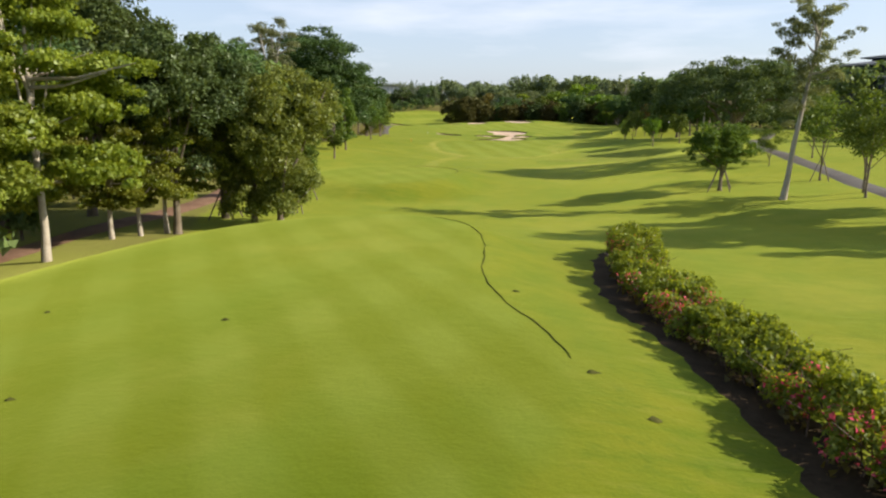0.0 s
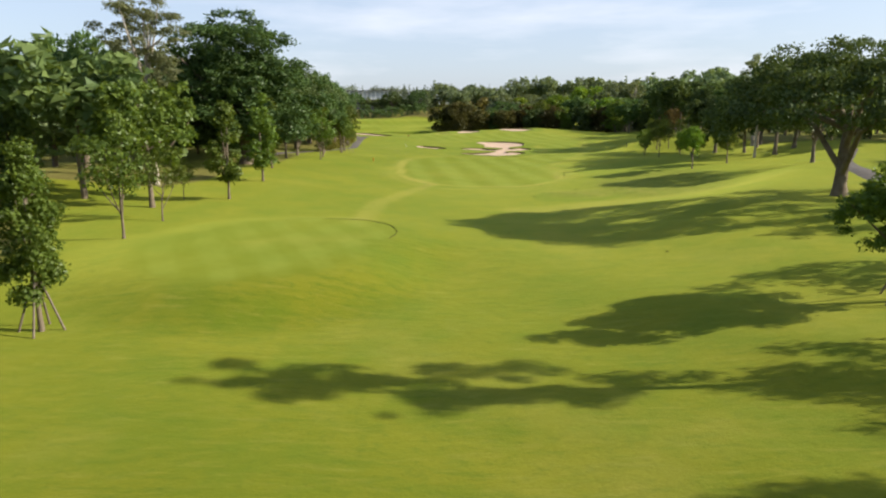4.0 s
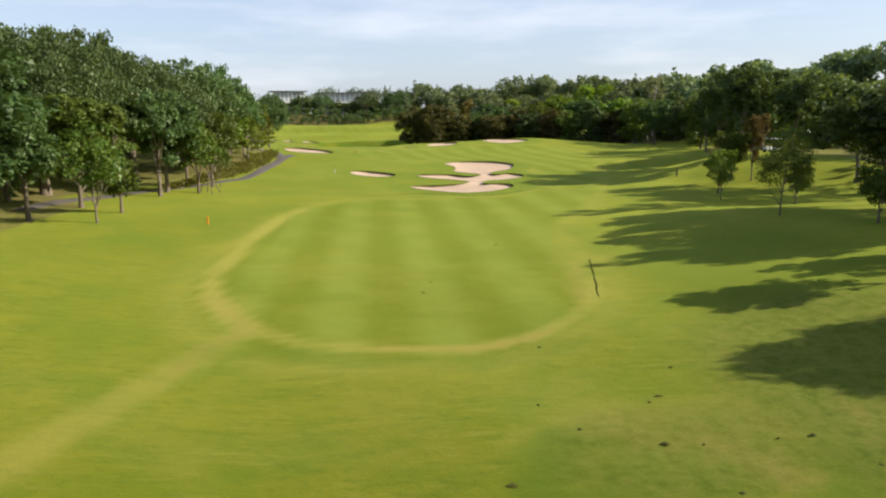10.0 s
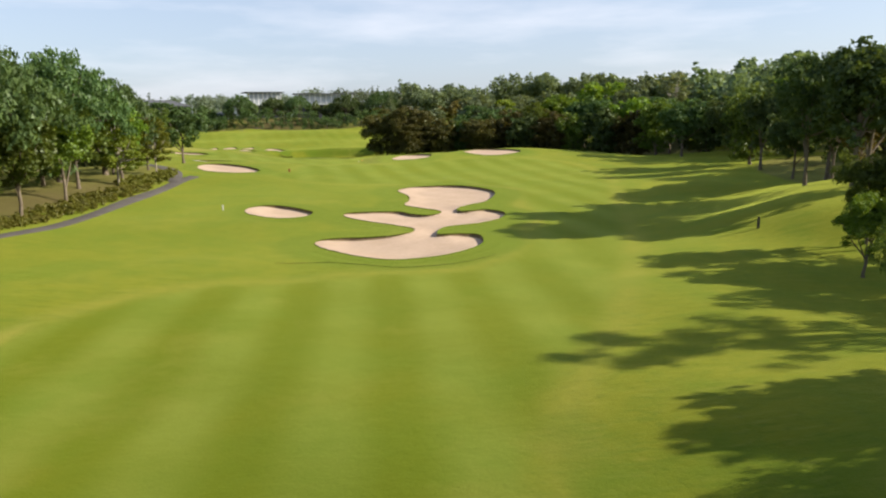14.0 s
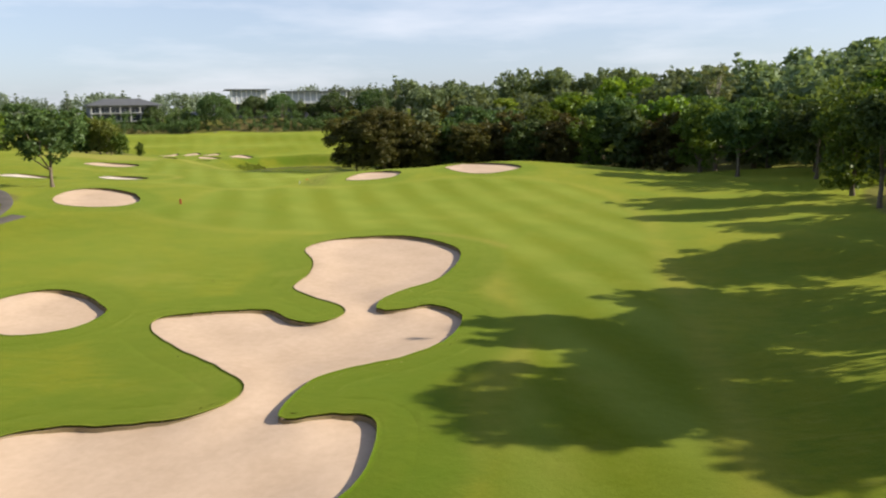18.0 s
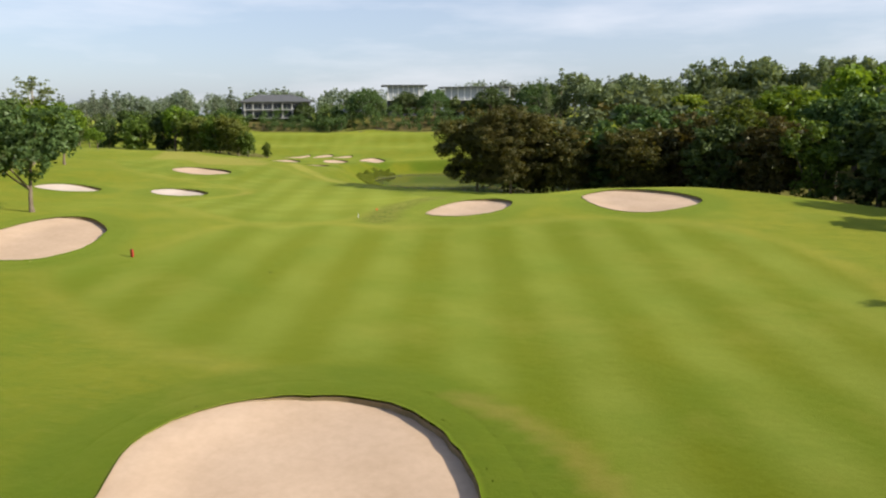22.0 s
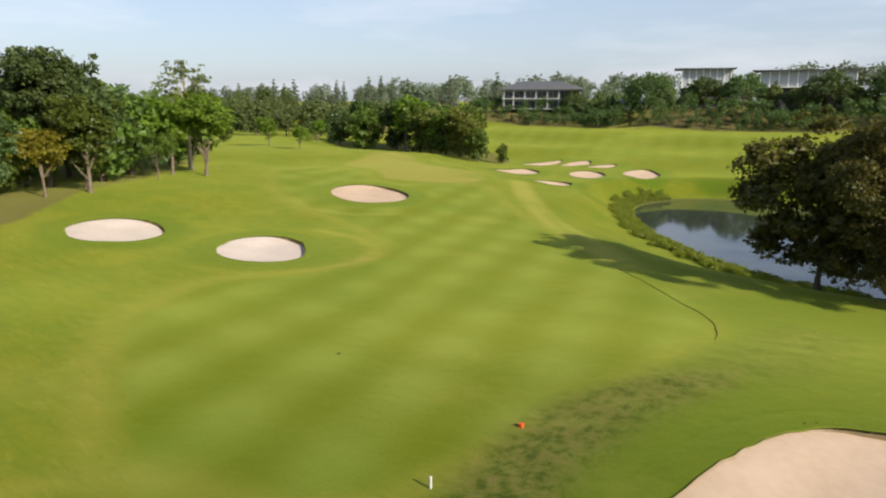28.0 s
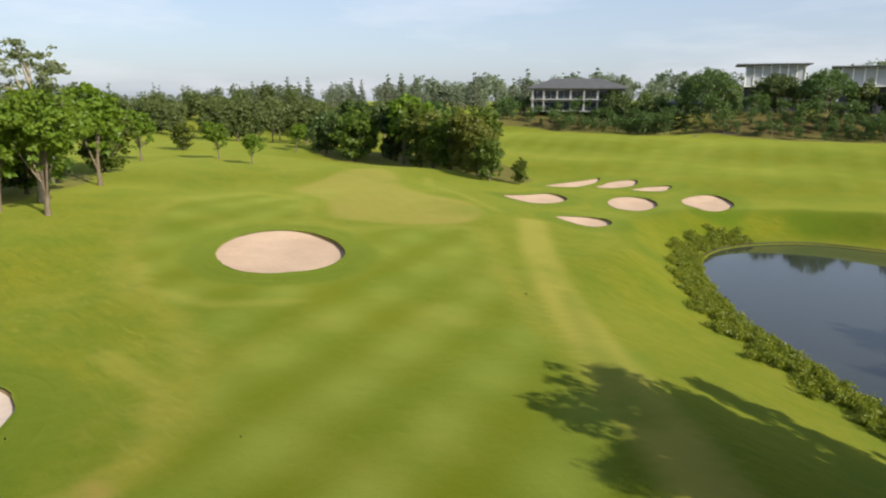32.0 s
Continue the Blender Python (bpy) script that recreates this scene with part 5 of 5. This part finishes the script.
# ---- strips laid on the ground: cart paths, seams ----
def strip(name, points, width, material, label, lift=0.03, kind="structure", category="path", step=1.0, sides=5, wobble=0.0):
    p = along(points, step)
    if wobble:
        s2 = np.arange(len(p)) * step
        p = p + 0.028 * np.column_stack([np.sin(s2 * 2.3) + 0.6 * np.sin(s2 * 5.1 + 1), np.sin(s2 * 1.7 + 2) + 0.6 * np.sin(s2 * 4.3)])
    d = np.gradient(p, axis=0)
    d /= np.linalg.norm(d, axis=1)[:, None] + 1e-9
    nrm = np.stack([d[:, 1], -d[:, 0]], -1)
    o = np.linspace(-0.5, 0.5, sides) * width
    r2 = np.random.default_rng(3)
    run = np.arange(len(p)) * step
    uneven = np.clip(0.75 + 0.55 * np.sin(run * 1.3) + 0.45 * np.sin(run * 3.7 + 1) + 0.3 * wobble * r2.normal(size=len(p)), 0.06, 1.9) if wobble > 0.2 else 1 + wobble * r2.normal(size=len(p))
    w = uneven * np.clip(np.minimum(np.arange(len(p)), np.arange(len(p))[::-1]) / 4.0, 0.1 if wobble else 1.0, 1.0)
    V = np.stack([p + nrm * (k * w)[:, None] for k in o], 1)
    z = land(V[..., 0].ravel(), V[..., 1].ravel()).reshape(V.shape[:2]) + lift
    z[:, 0] -= lift + 0.12
    z[:, -1] -= lift + 0.12
    V = np.concatenate([V, z[..., None]], -1).reshape(-1, 3)
    n = len(p)
    idx = np.arange(n * sides).reshape(n, sides)
    q = np.stack([idx[:-1, :-1], idx[:-1, 1:], idx[1:, 1:], idx[1:, :-1]], -1).reshape(-1, 4)
    me = quick_mesh(name, V, q)
    me.polygons.foreach_set("use_smooth", np.ones(len(me.polygons), bool))
    return piece(name, me, material, None, label, category=category, kind=kind)


PATH_EARTH = grainy("earth_path", (0.16, 0.09, 0.06), (0.30, 0.19, 0.13), 0.5, 0.95, 0.3)
strip("cart_path", [(-23, 142), (-22, 150), (-19, 162), (-16.0, 169), (-14.6, 177), (-14.9, 186), (-15.6, 195), (-16.2, 205), (-16.3, 212), (-15.6, 217)], 2.6, ASPHALT, "grey-brown cart path beside the trees", 0.05)
strip("cart_path", [(-16.6, 212), (-20, 221), (-27, 231), (-36, 240)], 2.6, ASPHALT, "grey cart path turning into the trees", 0.062)
strip("cart_path", [(-24, 22), (-21.8, 38), (-20.2, 48), (-19.2, 58), (-19.6, 66)], 3.4, PATH_EARTH, "reddish earth path under the trees", 0.05)
strip("cart_path", [(29, 30), (32.5, 48.8), (36.2, 62.3), (38, 74.4), (41, 88.7), (47, 104), (57, 120)], 2.8, ASPHALT, "grey asphalt cart path on the bank", 0.05)
strip("cart_path", [(-64.5, 411.5), (-60, 414), (-55, 416), (-49, 416.5)], 2.4, ASPHALT, "short stretch of grey cart path on the far slope", 0.06)
# bed soil; the hedge's shadow is deepened by this dark colour
SOIL = grainy("shade_toned_soil", (0.030, 0.021, 0.011), (0.070, 0.048, 0.027), 1.4, 0.95, 0.5)
strip("hedge_bed", [(x - 1.0, y) for x, y in HEDGE_LINE], 2.3, SOIL, "soil bed along the flowering hedge, darkened for its shade", 0.045, "structure", "flower bed", 0.4, 5, 0.12)
# narrow dark olive-brown strips along the edges of mown turf
SEAM = grainy("dark_turf_mark", (0.040, 0.052, 0.010), (0.105, 0.100, 0.024), 3.0, 0.95, 0.5)
strip("turf_seam", [(-1, 36.2), (0.6, 34.2), (1.45, 31.6), (1.6, 28.8), (1.45, 26.1), (1.25, 24.1), (1.2, 22.4), (1.6, 19.2), (2.4, 16.4), (2.7, 14.2)], 0.06, SEAM, "dark seam along the edge of the tee", 0.02, "structure", "turf edge", 0.3, 4, 0.75)
strip("turf_seam", [(-4, 79.6), (-2.0, 79.4), (-0.7, 78.7), (0.7, 77.2), (1.4, 75.4), (1.6, 73.4), (1.2, 71.4)], 0.09, SEAM, "dark seam round the forward tee", 0.03, "structure", "turf edge", 0.3, 4, 0.75)
strip("turf_seam", [(21.4, 126.7), (21.0, 123.8), (20.5, 120.7), (20.0, 117.9)], 0.09, SEAM, "dark seam beside the fairway", 0.03, "structure", "turf edge", 0.3, 4, 0.75)
strip("turf_seam", [(-6, 279.5), (-2.5, 276.7), (0.9, 273.5), (3.3, 271.2), (4.8, 268.4), (5.7, 265.5)], 0.07, SEAM, "dark seam beside the fairway", 0.03, "structure", "turf edge", 0.3, 4, 0.75)

strip("turf_seam", [(7, 167), (10.7, 167.0), (12.9, 166.4), (15.5, 165.6), (17.7, 166.1), (20.3, 167.1), (22.4, 168.8)], 0.09, SEAM, "dark edge of longer turf below the large bunker", 0.03, "structure", "turf edge", 0.4, 4, 0.4)
# bare soil marks in the turf
marks = []
mr = np.random.default_rng(9)
for x, y in [(3.0, 13.5), (-11.2, 17.6), (2.1, 20.6), (-6.1, 17), (-8.7, 11.8), (3.8, 11.5), (11.6, 122.9), (16.2, 133.5), (-7, 253.2), (-26.2, 298), (-21.7, 274.3), (11.2, 120.8), (13.9, 100.8), (15.3, 99.9), (16.1, 111.3), (9.2, 78.5), (-10.3, 86), (17.5, 69.7), (9.1, 196.7), (5.9, 226.9), (10.7, 167.4), (12.8, 167.6)] + [(20.5 + 2.6 * mr.normal(), 102.2 + 2.4 * mr.normal()) for k in range(11)]:
    r0 = mr.uniform(0.035, 0.10)
    ring = [(x + r0 * (1 + 0.35 * mr.normal()) * math.cos(a) * 1.4, y + r0 * (1 + 0.35 * mr.normal()) * math.sin(a)) for a in np.linspace(0, 5.6, 9)]
    pts = np.array([(x, y)] + ring)
    V = np.column_stack([pts, land(pts[:, 0], pts[:, 1]) + np.array([0.07] + [0.012] * 9)])
    marks.append((V, np.array([(0, k, k % 9 + 1) for k in range(1, 10)])))
v, q = merged(marks)
piece("divots", quick_mesh("divots", v, q), SEAM, None, "small dark soil divots scattered in the turf", category="divot", kind="stuff")

# ---- pond margin ----
EDGING = grainy("pond_edging", (0.03, 0.024, 0.016), (0.07, 0.055, 0.04), 1.0, 0.9, 0.4)
s = POND_SHORE
n = len(s)
mid = s.mean(0)
inn, outr = s + (mid - s) / np.linalg.norm(mid - s, axis=1)[:, None] * 0.06, s - (mid - s) / np.linalg.norm(mid - s, axis=1)[:, None] * 0.12
V = np.concatenate([np.column_stack([inn, np.full(n, WATER - 0.3)]), np.column_stack([inn, np.full(n, WATER + 0.2)]), np.column_stack([outr, np.full(n, WATER + 0.21)]), np.column_stack([outr, np.full(n, WATER - 0.3)])])
Q = [(k * n + i, k * n + (i + 1) % n, (k + 1) * n + (i + 1) % n, (k + 1) * n + i) for k in range(3) for i in range(n)]
piece("pond_edging", quick_mesh("pond_edging", V, Q), EDGING, None, "dark timber edging round the pond", category="edging", kind="structure")
REED = leafy("pond_plants", (0.12, 0.20, 0.016), (0.29, 0.37, 0.05), 0.5)
bank = [i for i in range(n) if s[i][0] < 6 and s[i][1] < 345]
cl, rad = [], []
for i in bank:
    a, b = s[i], s[(i + 1) % n]
    o = -(mid - a) / np.linalg.norm(mid - a)
    for _ in range(34):
        p = a + (b - a) * hr.random() + o * (0.1 + 4.2 * hr.random() * (0.75 + 0.25 * math.sin(i * 1.7)))
        cl.append((p[0], p[1], ground_z(*p) + hr.uniform(0.02, 0.42)))
        rad.append(hr.uniform(0.2, 0.45))
thing = base("pond_plants", pose(-12, 308, WATER), "bright green leafy plants along the pond bank", "pond plants", "", "stuff")
v, q = leaf_cards(hr, cl, rad, 80000, 0.15)
piece("leaves", quick_mesh("leaves", v - np.array(thing.location), q), REED, thing, kind="stuff")
# scrubby grass beside the deep bunker, and along the woodland edge
SCRUB = leafy("scrub", (0.10, 0.13, 0.014), (0.22, 0.21, 0.04), 0.4)


def scrub(name, label, cx, cy, rx, ry, count, size, tall, leaf):
    c2, r2 = [], []
    for _ in range(int(count / 40)):
        a, d = hr.random() * 6.283, math.sqrt(hr.random()) if tall > 0.1 else hr.random() ** 0.7 * hr.uniform(0.7, 1.25)
        x, y = cx + math.cos(a) * d * rx, cy + math.sin(a) * d * ry
        c2.append((x, y, ground_z(x, y) + hr.uniform(0.0, tall)))
        r2.append(hr.uniform(0.05, 0.11) if tall < 0.1 else hr.uniform(0.12, 0.3))
    thing = base(name, pose(cx, cy, ground_z(cx, cy)), label, "grass", "", "stuff")
    v, q = leaf_cards(hr, c2, r2, count, size)
    piece("blades", quick_mesh("blades", v - np.array(thing.location), q), leaf, thing, kind="stuff")


scrub("rough_grass", "tall weeds along the cart path", -18.3, 185, 2.0, 24, 22000, 0.18, 0.45, SCRUB)
scrub("rough_grass", "tall weeds along the cart path", -20.0, 212, 2.2, 8, 9000, 0.22, 0.5, SCRUB)



# ---- poles propping young trees ----
POLE = grainy("grey_pole", (0.10, 0.08, 0.06), (0.22, 0.18, 0.14), 4.0)


def props(x, y, high=2.0, wide=1.1, turn=0.0, n=4):
    z = ground_z(x, y)
    thing = base("tree_prop", pose(x, y, z, 0, 0, turn), "weathered wooden poles propping up a tree", "tree support", "tree props")
    for k in range(n):
        a = 2 * math.pi * k / n
        v, q = tube([(wide * math.cos(a), wide * math.sin(a), -0.15), (0.12 * math.cos(a), 0.12 * math.sin(a), high)], (0.05, 0.045), 6)
        piece("pole", quick_mesh("pole", v, q), POLE, thing)


for x, y, h, w, t in [(23.4, 57.6, 2.4, 1.3, 20), (-15.1, 46.4, 2.2, 1.3, 40), (-11.5, 57, 2.2, 0.9, 10), (-13, 160.5, 2.2, 1.2, 30), (33.7, 61, 2.0, 1.1, 15), (-10.9, 49.5, 2.3, 0.5, 0)]:
    props(x, y, h, w, t)


# ---- marker stakes ----
def stake(x, y, high, colour, label, width=0.09):
    m = grainy("painted_stake", tuple(c * 0.75 for c in colour), colour, 6.0, 0.6, 0.1)
    thing = base("marker_stake", pose(x, y, ground_z(x, y)), label, "marker", "course markers")
    piece("post", block_mesh("post", (0, 0, high / 2 - 0.1, width, width, high + 0.2), bevel=0.012), m, thing)
    piece("cap", block_mesh("cap", (0, 0, high + 0.01, width * 1.15, width * 1.15, 0.05), bevel=0.012), m, thing)


stake(-6.1, 138.6, 0.62, (0.85, 0.32, 0.02), "orange painted marker stake in the rough", 0.12)
stake(-3.6, 190.2, 0.55, (0.8, 0.78, 0.7), "white painted marker stake beside a bunker", 0.12)
stake(-4.7, 227, 0.5, (0.36, 0.045, 0.02), "red painted marker stake in the fairway edge", 0.17)
stake(3.6, 247.2, 0.34, (0.7, 0.7, 0.68), "white painted marker stake at the fairway edge", 0.07)
stake(3.6, 252, 0.11, (0.8, 0.12, 0.02), "low orange-red yardage marker in the grass", 0.15)
stake(41.5, 170, 0.8, (0.03, 0.03, 0.03), "dark marker post on the bank", 0.15)

# ---- golf cart parked under the trees ----
WHITE = grainy("white_paint", (0.68, 0.68, 0.66), (0.8, 0.8, 0.78), 1.0, 0.35, 0.05)
BLACK = grainy("black_rubber", (0.012, 0.012, 0.012), (0.03, 0.03, 0.03), 5.0, 0.8, 0.2)
cart = base("golf_cart", pose(56.7, 177.5, ground_z(56.7, 177.5), 0, 0, 25), "white golf cart with a roof parked under trees", "golf cart")
piece("body", block_mesh("body", (0, 0.75, 0.5, 1.15, 0.7, 0.45), (0, -0.1, 0.36, 1.15, 1.2, 0.14), (0, -0.85, 0.5, 1.15, 0.7, 0.4), bevel=0.06), WHITE, cart)
piece("seat", block_mesh("seat", (0, -0.45, 0.78, 1.0, 0.5, 0.12), (0, -0.7, 1.02, 1.0, 0.12, 0.45), bevel=0.04), BLACK, cart, "black padded seat")
piece("roof", block_mesh("roof", (0, -0.05, 1.82, 1.2, 1.7, 0.08), bevel=0.035), WHITE, cart)
for x in (-0.52, 0.52):
    for y, lean in ((0.62, -0.1), (-0.8, 0.05)):
        v, q = tube([(x, y, 0.6), (x, y + lean, 1.8)], (0.02, 0.02), 6)
        piece("post", quick_mesh("post", v, q), BLACK, cart)
    for y in (0.75, -0.85):
        bm = bmesh.new()
        bmesh.ops.create_cone(bm, cap_ends=True, segments=18, radius1=0.23, radius2=0.23, depth=0.2, matrix=pose(x * 1.02, y, 0.23, 0, 90, 0))
        bmesh.ops.bevel(bm, geom=bm.edges[:], offset=0.03, segments=1, affect="EDGES")
        me = bpy.data.meshes.new("wheel")
        bm.to_mesh(me)
        bm.free()
        piece("wheel", me, BLACK, cart)

# ---- houses on the rise ----
WALL = grainy("house_wall", (0.20, 0.20, 0.20), (0.30, 0.30, 0.29), 0.5, 0.85, 0.1)
GREY = grainy("grey_trim", (0.32, 0.33, 0.34), (0.45, 0.46, 0.47), 0.6, 0.8, 0.1)
PALE = grainy("pale_plaster", (0.70, 0.70, 0.69), (0.82, 0.82, 0.80), 0.5, 0.85, 0.1)
SLATE = grainy("slate_roof", (0.07, 0.075, 0.085), (0.13, 0.135, 0.145), 0.9, 0.7, 0.4)
DARKWALL = grainy("dark_wall", (0.03, 0.03, 0.05), (0.06, 0.06, 0.085), 0.8, 0.8, 0.1)
GLASS, nt, p = fresh("window_glass")
p.inputs["Base Color"].default_value = (0.03, 0.04, 0.05, 1)
p.inputs["Roughness"].default_value = 0.08
# bright reflections in the panes are painted in as a pale base colour
PALE_GLASS, nt, p = fresh("reflection_painted_glass")
p.inputs["Base Color"].default_value = (0.34, 0.37, 0.40, 1)
p.inputs["Roughness"].default_value = 0.15


def house(m, wide, deep, storeys, bays, label, wall, roof_high=2.6, floor=3.1, veranda=1.6):
    """A villa: storeys of window bays, a veranda with posts, a hipped roof."""
    thing = base("house", m, label, "house", "houses on the rise")
    high = storeys * floor
    t = 0.25
    piece("wall", block_mesh("wall", (0, deep / 2 - t / 2, high / 2 - 1.5, wide, t, high + 3), (-wide / 2 + t / 2, 0, high / 2 - 1.5, t, deep - 2 * t - 0.01, high + 3), (wide / 2 - t / 2, 0, high / 2 - 1.5, t, deep - 2 * t - 0.01, high + 3)), wall, thing)
    step = wide / bays
    for s2 in range(storeys):
        z = s2 * floor
        piece("floor_band", block_mesh("floor_band", (0, -deep / 2 - veranda / 2 + 0.15, z + 0.08, wide + 0.3, veranda + 0.3, 0.22), bevel=0.02), GREY, thing)
        piece("lintel", block_mesh("lintel", (0, -deep / 2 + t / 2, z + floor - 0.33, wide - 2 * t - 0.01, t, 0.6)), wall, thing)
        for b in range(bays + 1):
            x = -wide / 2 + b * step
            x = min(max(x, -wide / 2 + 0.55), wide / 2 - 0.55)
            piece("pier", block_mesh("pier", (x, -deep / 2 + t / 2, z + 1.32, 0.6, t + 0.02, 2.46)), wall, thing)
            piece("post", block_mesh("post", (min(max(x, -wide / 2 + 0.2), wide / 2 - 0.2), -deep / 2 - veranda + 0.2, z + floor / 2 + 0.08, 0.22, 0.22, floor - 0.2), bevel=0.02), GREY, thing)
        for b in range(bays):
            x = -wide / 2 + (b + 0.5) * step
            win = piece("window", block_mesh("window", (x, -deep / 2 + t / 2, z + 1.33, step - 0.5, 0.06, 2.3)), GLASS, thing, "dark window glass")
            piece("frame", block_mesh("frame", (x, -deep / 2 + t / 2 - 0.06, z + 1.33, 0.08, 0.1, 2.3), (x, -deep / 2 + t / 2 - 0.06, z + 2.42, step - 0.5, 0.1, 0.1)), GREY, win)
    e = 1.1
    x1, y0, y1 = wide / 2 + e, -deep / 2 - veranda - e * 0.6, deep / 2 + e
    ym, xr = (y0 + y1) / 2, max(0.5, x1 - (y1 - y0) / 2)
    V = [(-x1, y0, high), (x1, y0, high), (x1, y1, high), (-x1, y1, high), (-xr, ym, high + roof_high), (xr, ym, high + roof_high), (-x1, y0, high - 0.22), (x1, y0, high - 0.22), (x1, y1, high - 0.22), (-x1, y1, high - 0.22)]
    piece("roof", mesh_of("roof", V, [(0, 1, 5, 4), (1, 2, 5), (2, 3, 4, 5), (3, 0, 4), (0, 6, 7, 1), (1, 7, 8, 2), (2, 8, 9, 3), (3, 9, 6, 0), (6, 9, 8, 7)]), SLATE, thing, "grey hipped roof")
    return thing


house(pose(-107, 432, 9.6, 0, 0, 34), 25, 11, 2, 7, "grey two-storey villa with a hipped roof and veranda", WALL)
house(pose(-80, 441, 8.6, 0, 0, 28), 9, 7, 1, 3, "small pale cottage among the trees", PALE, 1.6)


def pavilion(m, wide, deep, low, high, n, label):
    """A glazed box with slim fins under a thin overhanging roof."""
    thing = base("pavilion", m, label, "building", "houses on the rise")
    piece("plinth", block_mesh("plinth", (0, 0, low / 2 - 2, wide + 0.2, deep + 0.2, low + 4), bevel=0.03), DARKWALL, thing, "dark rendered lower wall")
    piece("terrace", block_mesh("terrace", (0.8, -deep / 2 - 1.0, low + 0.12, wide + 2.5, 3.0, 0.22), bevel=0.02), PALE, thing)
    piece("core", block_mesh("core", (-wide * 0.27, 0.2, low + (high - low) / 2, wide * 0.42, deep - 0.6, high - low)), PALE, thing)
    step = wide / n
    for k in range(n + 1):
        x = -wide / 2 + k * step
        piece("fin", block_mesh("fin", (x, -deep / 2, low + (high - low) / 2 + 0.12, 0.28, 0.4, high - low - 0.25), bevel=0.02), PALE, thing)
        if k < n:
            piece("pane", block_mesh("pane", (x + step / 2, -deep / 2 + 0.1, low + (high - low) / 2 + 0.12, step - 0.3, 0.06, high - low - 0.26)), PALE_GLASS, thing)
    piece("wall", block_mesh("wall", (wide / 2 - 0.15, 0.25, low + (high - low) / 2 + 0.12, 0.25, deep - 0.5, high - low - 0.26), (0, deep / 2, low + (high - low) / 2 + 0.12, wide - 0.7, 0.25, high - low - 0.26)), PALE, thing)
    piece("roof", block_mesh("roof", (-0.6, -0.6, high + 0.22, wide + 4.2, deep + 4.0, 0.35), bevel=0.06), SLATE, thing, "thin dark overhanging roof")
    return thing


pavilion(pose(-71.5, 482, 8.0, 0, 0, 22), 15.5, 12, 8.4, 14.5, 7, "white glazed pavilion with a thin overhanging roof")
pavilion(pose(-42, 494, 8.0, 0, 0, 14), 28, 12, 8.4, 13.7, 10, "long white hall with a thin dark roof")


def stepped_hall(m, wide, deep, label):
    """A low hall under stacked, wide-eaved roofs with pale fascias; the front's shade is put into its dark wall colour.
    """
    thing = base("hall", m, label, "building", "houses on the rise")
    for k, (w, d, z, h, x) in enumerate(((wide, deep, -4.0, 9.0, 0.0), (wide * 0.72, deep * 0.8, 5.3, 2.4, wide * 0.08), (wide * 0.36, deep * 0.6, 8.0, 1.3, wide * 0.14))):
        piece("wall", block_mesh("wall", (x, 0, z + h / 2, w - 3.0, d - 3.0, h)), DARKWALL, thing, "wall coloured dark for its shade")
        piece("fascia", block_mesh("fascia", (x, 0, z + h + 0.10, w, d, 0.20), bevel=0.02), GREY, thing)
        e, rise = 0.25, 0.9 - 0.15 * k
        V = [(x + a * (w / 2 + e), b * (d / 2 + e), z + h + 0.2) for a, b in ((-1, -1), (1, -1), (1, 1), (-1, 1))] + [(x + a * (w / 2 - d * 0.4), 0.0, z + h + 0.2 + rise) for a in (-1, 1)]
        piece("roof", mesh_of("roof", V, [(0, 1, 5, 4), (1, 2, 5), (2, 3, 4, 5), (3, 0, 4), (3, 2, 1, 0)]), SLATE, thing, "low dark hipped roof")
        for b in range(6):
            piece("post", block_mesh("post", (x - w / 2 + 0.5 + b * (w - 1.0) / 5, -d / 2 + 0.4, z + h / 2, 0.22, 0.22, h), bevel=0.02), GREY, thing)
    return thing


stepped_hall(pose(86, 138, 8.2, 0, 0, 35), 26, 13, "low dark hall with stacked wide-eaved roofs")


# ---- rake left in the large bunker ----
RAKE_WOOD = grainy("rake_wood", (0.42, 0.38, 0.32), (0.62, 0.58, 0.50), 3.0, 0.7, 0.1)
z = ground_z(20.4, 208.2) - 0.68
rake = base("rake", pose(20.4, 208.2, z, 0, 0, 200), "pale wooden rake lying on the bunker sand", "rake")
v, q = tube([(0, 0, 0.05), (0, 0.9, 0.12), (0, 1.7, 0.22)], (0.022, 0.02, 0.018), 6)
piece("handle", quick_mesh("handle", v, q), RAKE_WOOD, rake)
piece("head", block_mesh("head", (0, -0.03, 0.06, 0.62, 0.06, 0.05), bevel=0.012), RAKE_WOOD, rake)
for k in range(9):
    v, q = tube([(-0.28 + 0.07 * k, -0.03, 0.05), (-0.28 + 0.07 * k, -0.04, -0.05)], (0.01, 0.006), 5)
    piece("tine", quick_mesh("tine", v, q), RAKE_WOOD, rake)
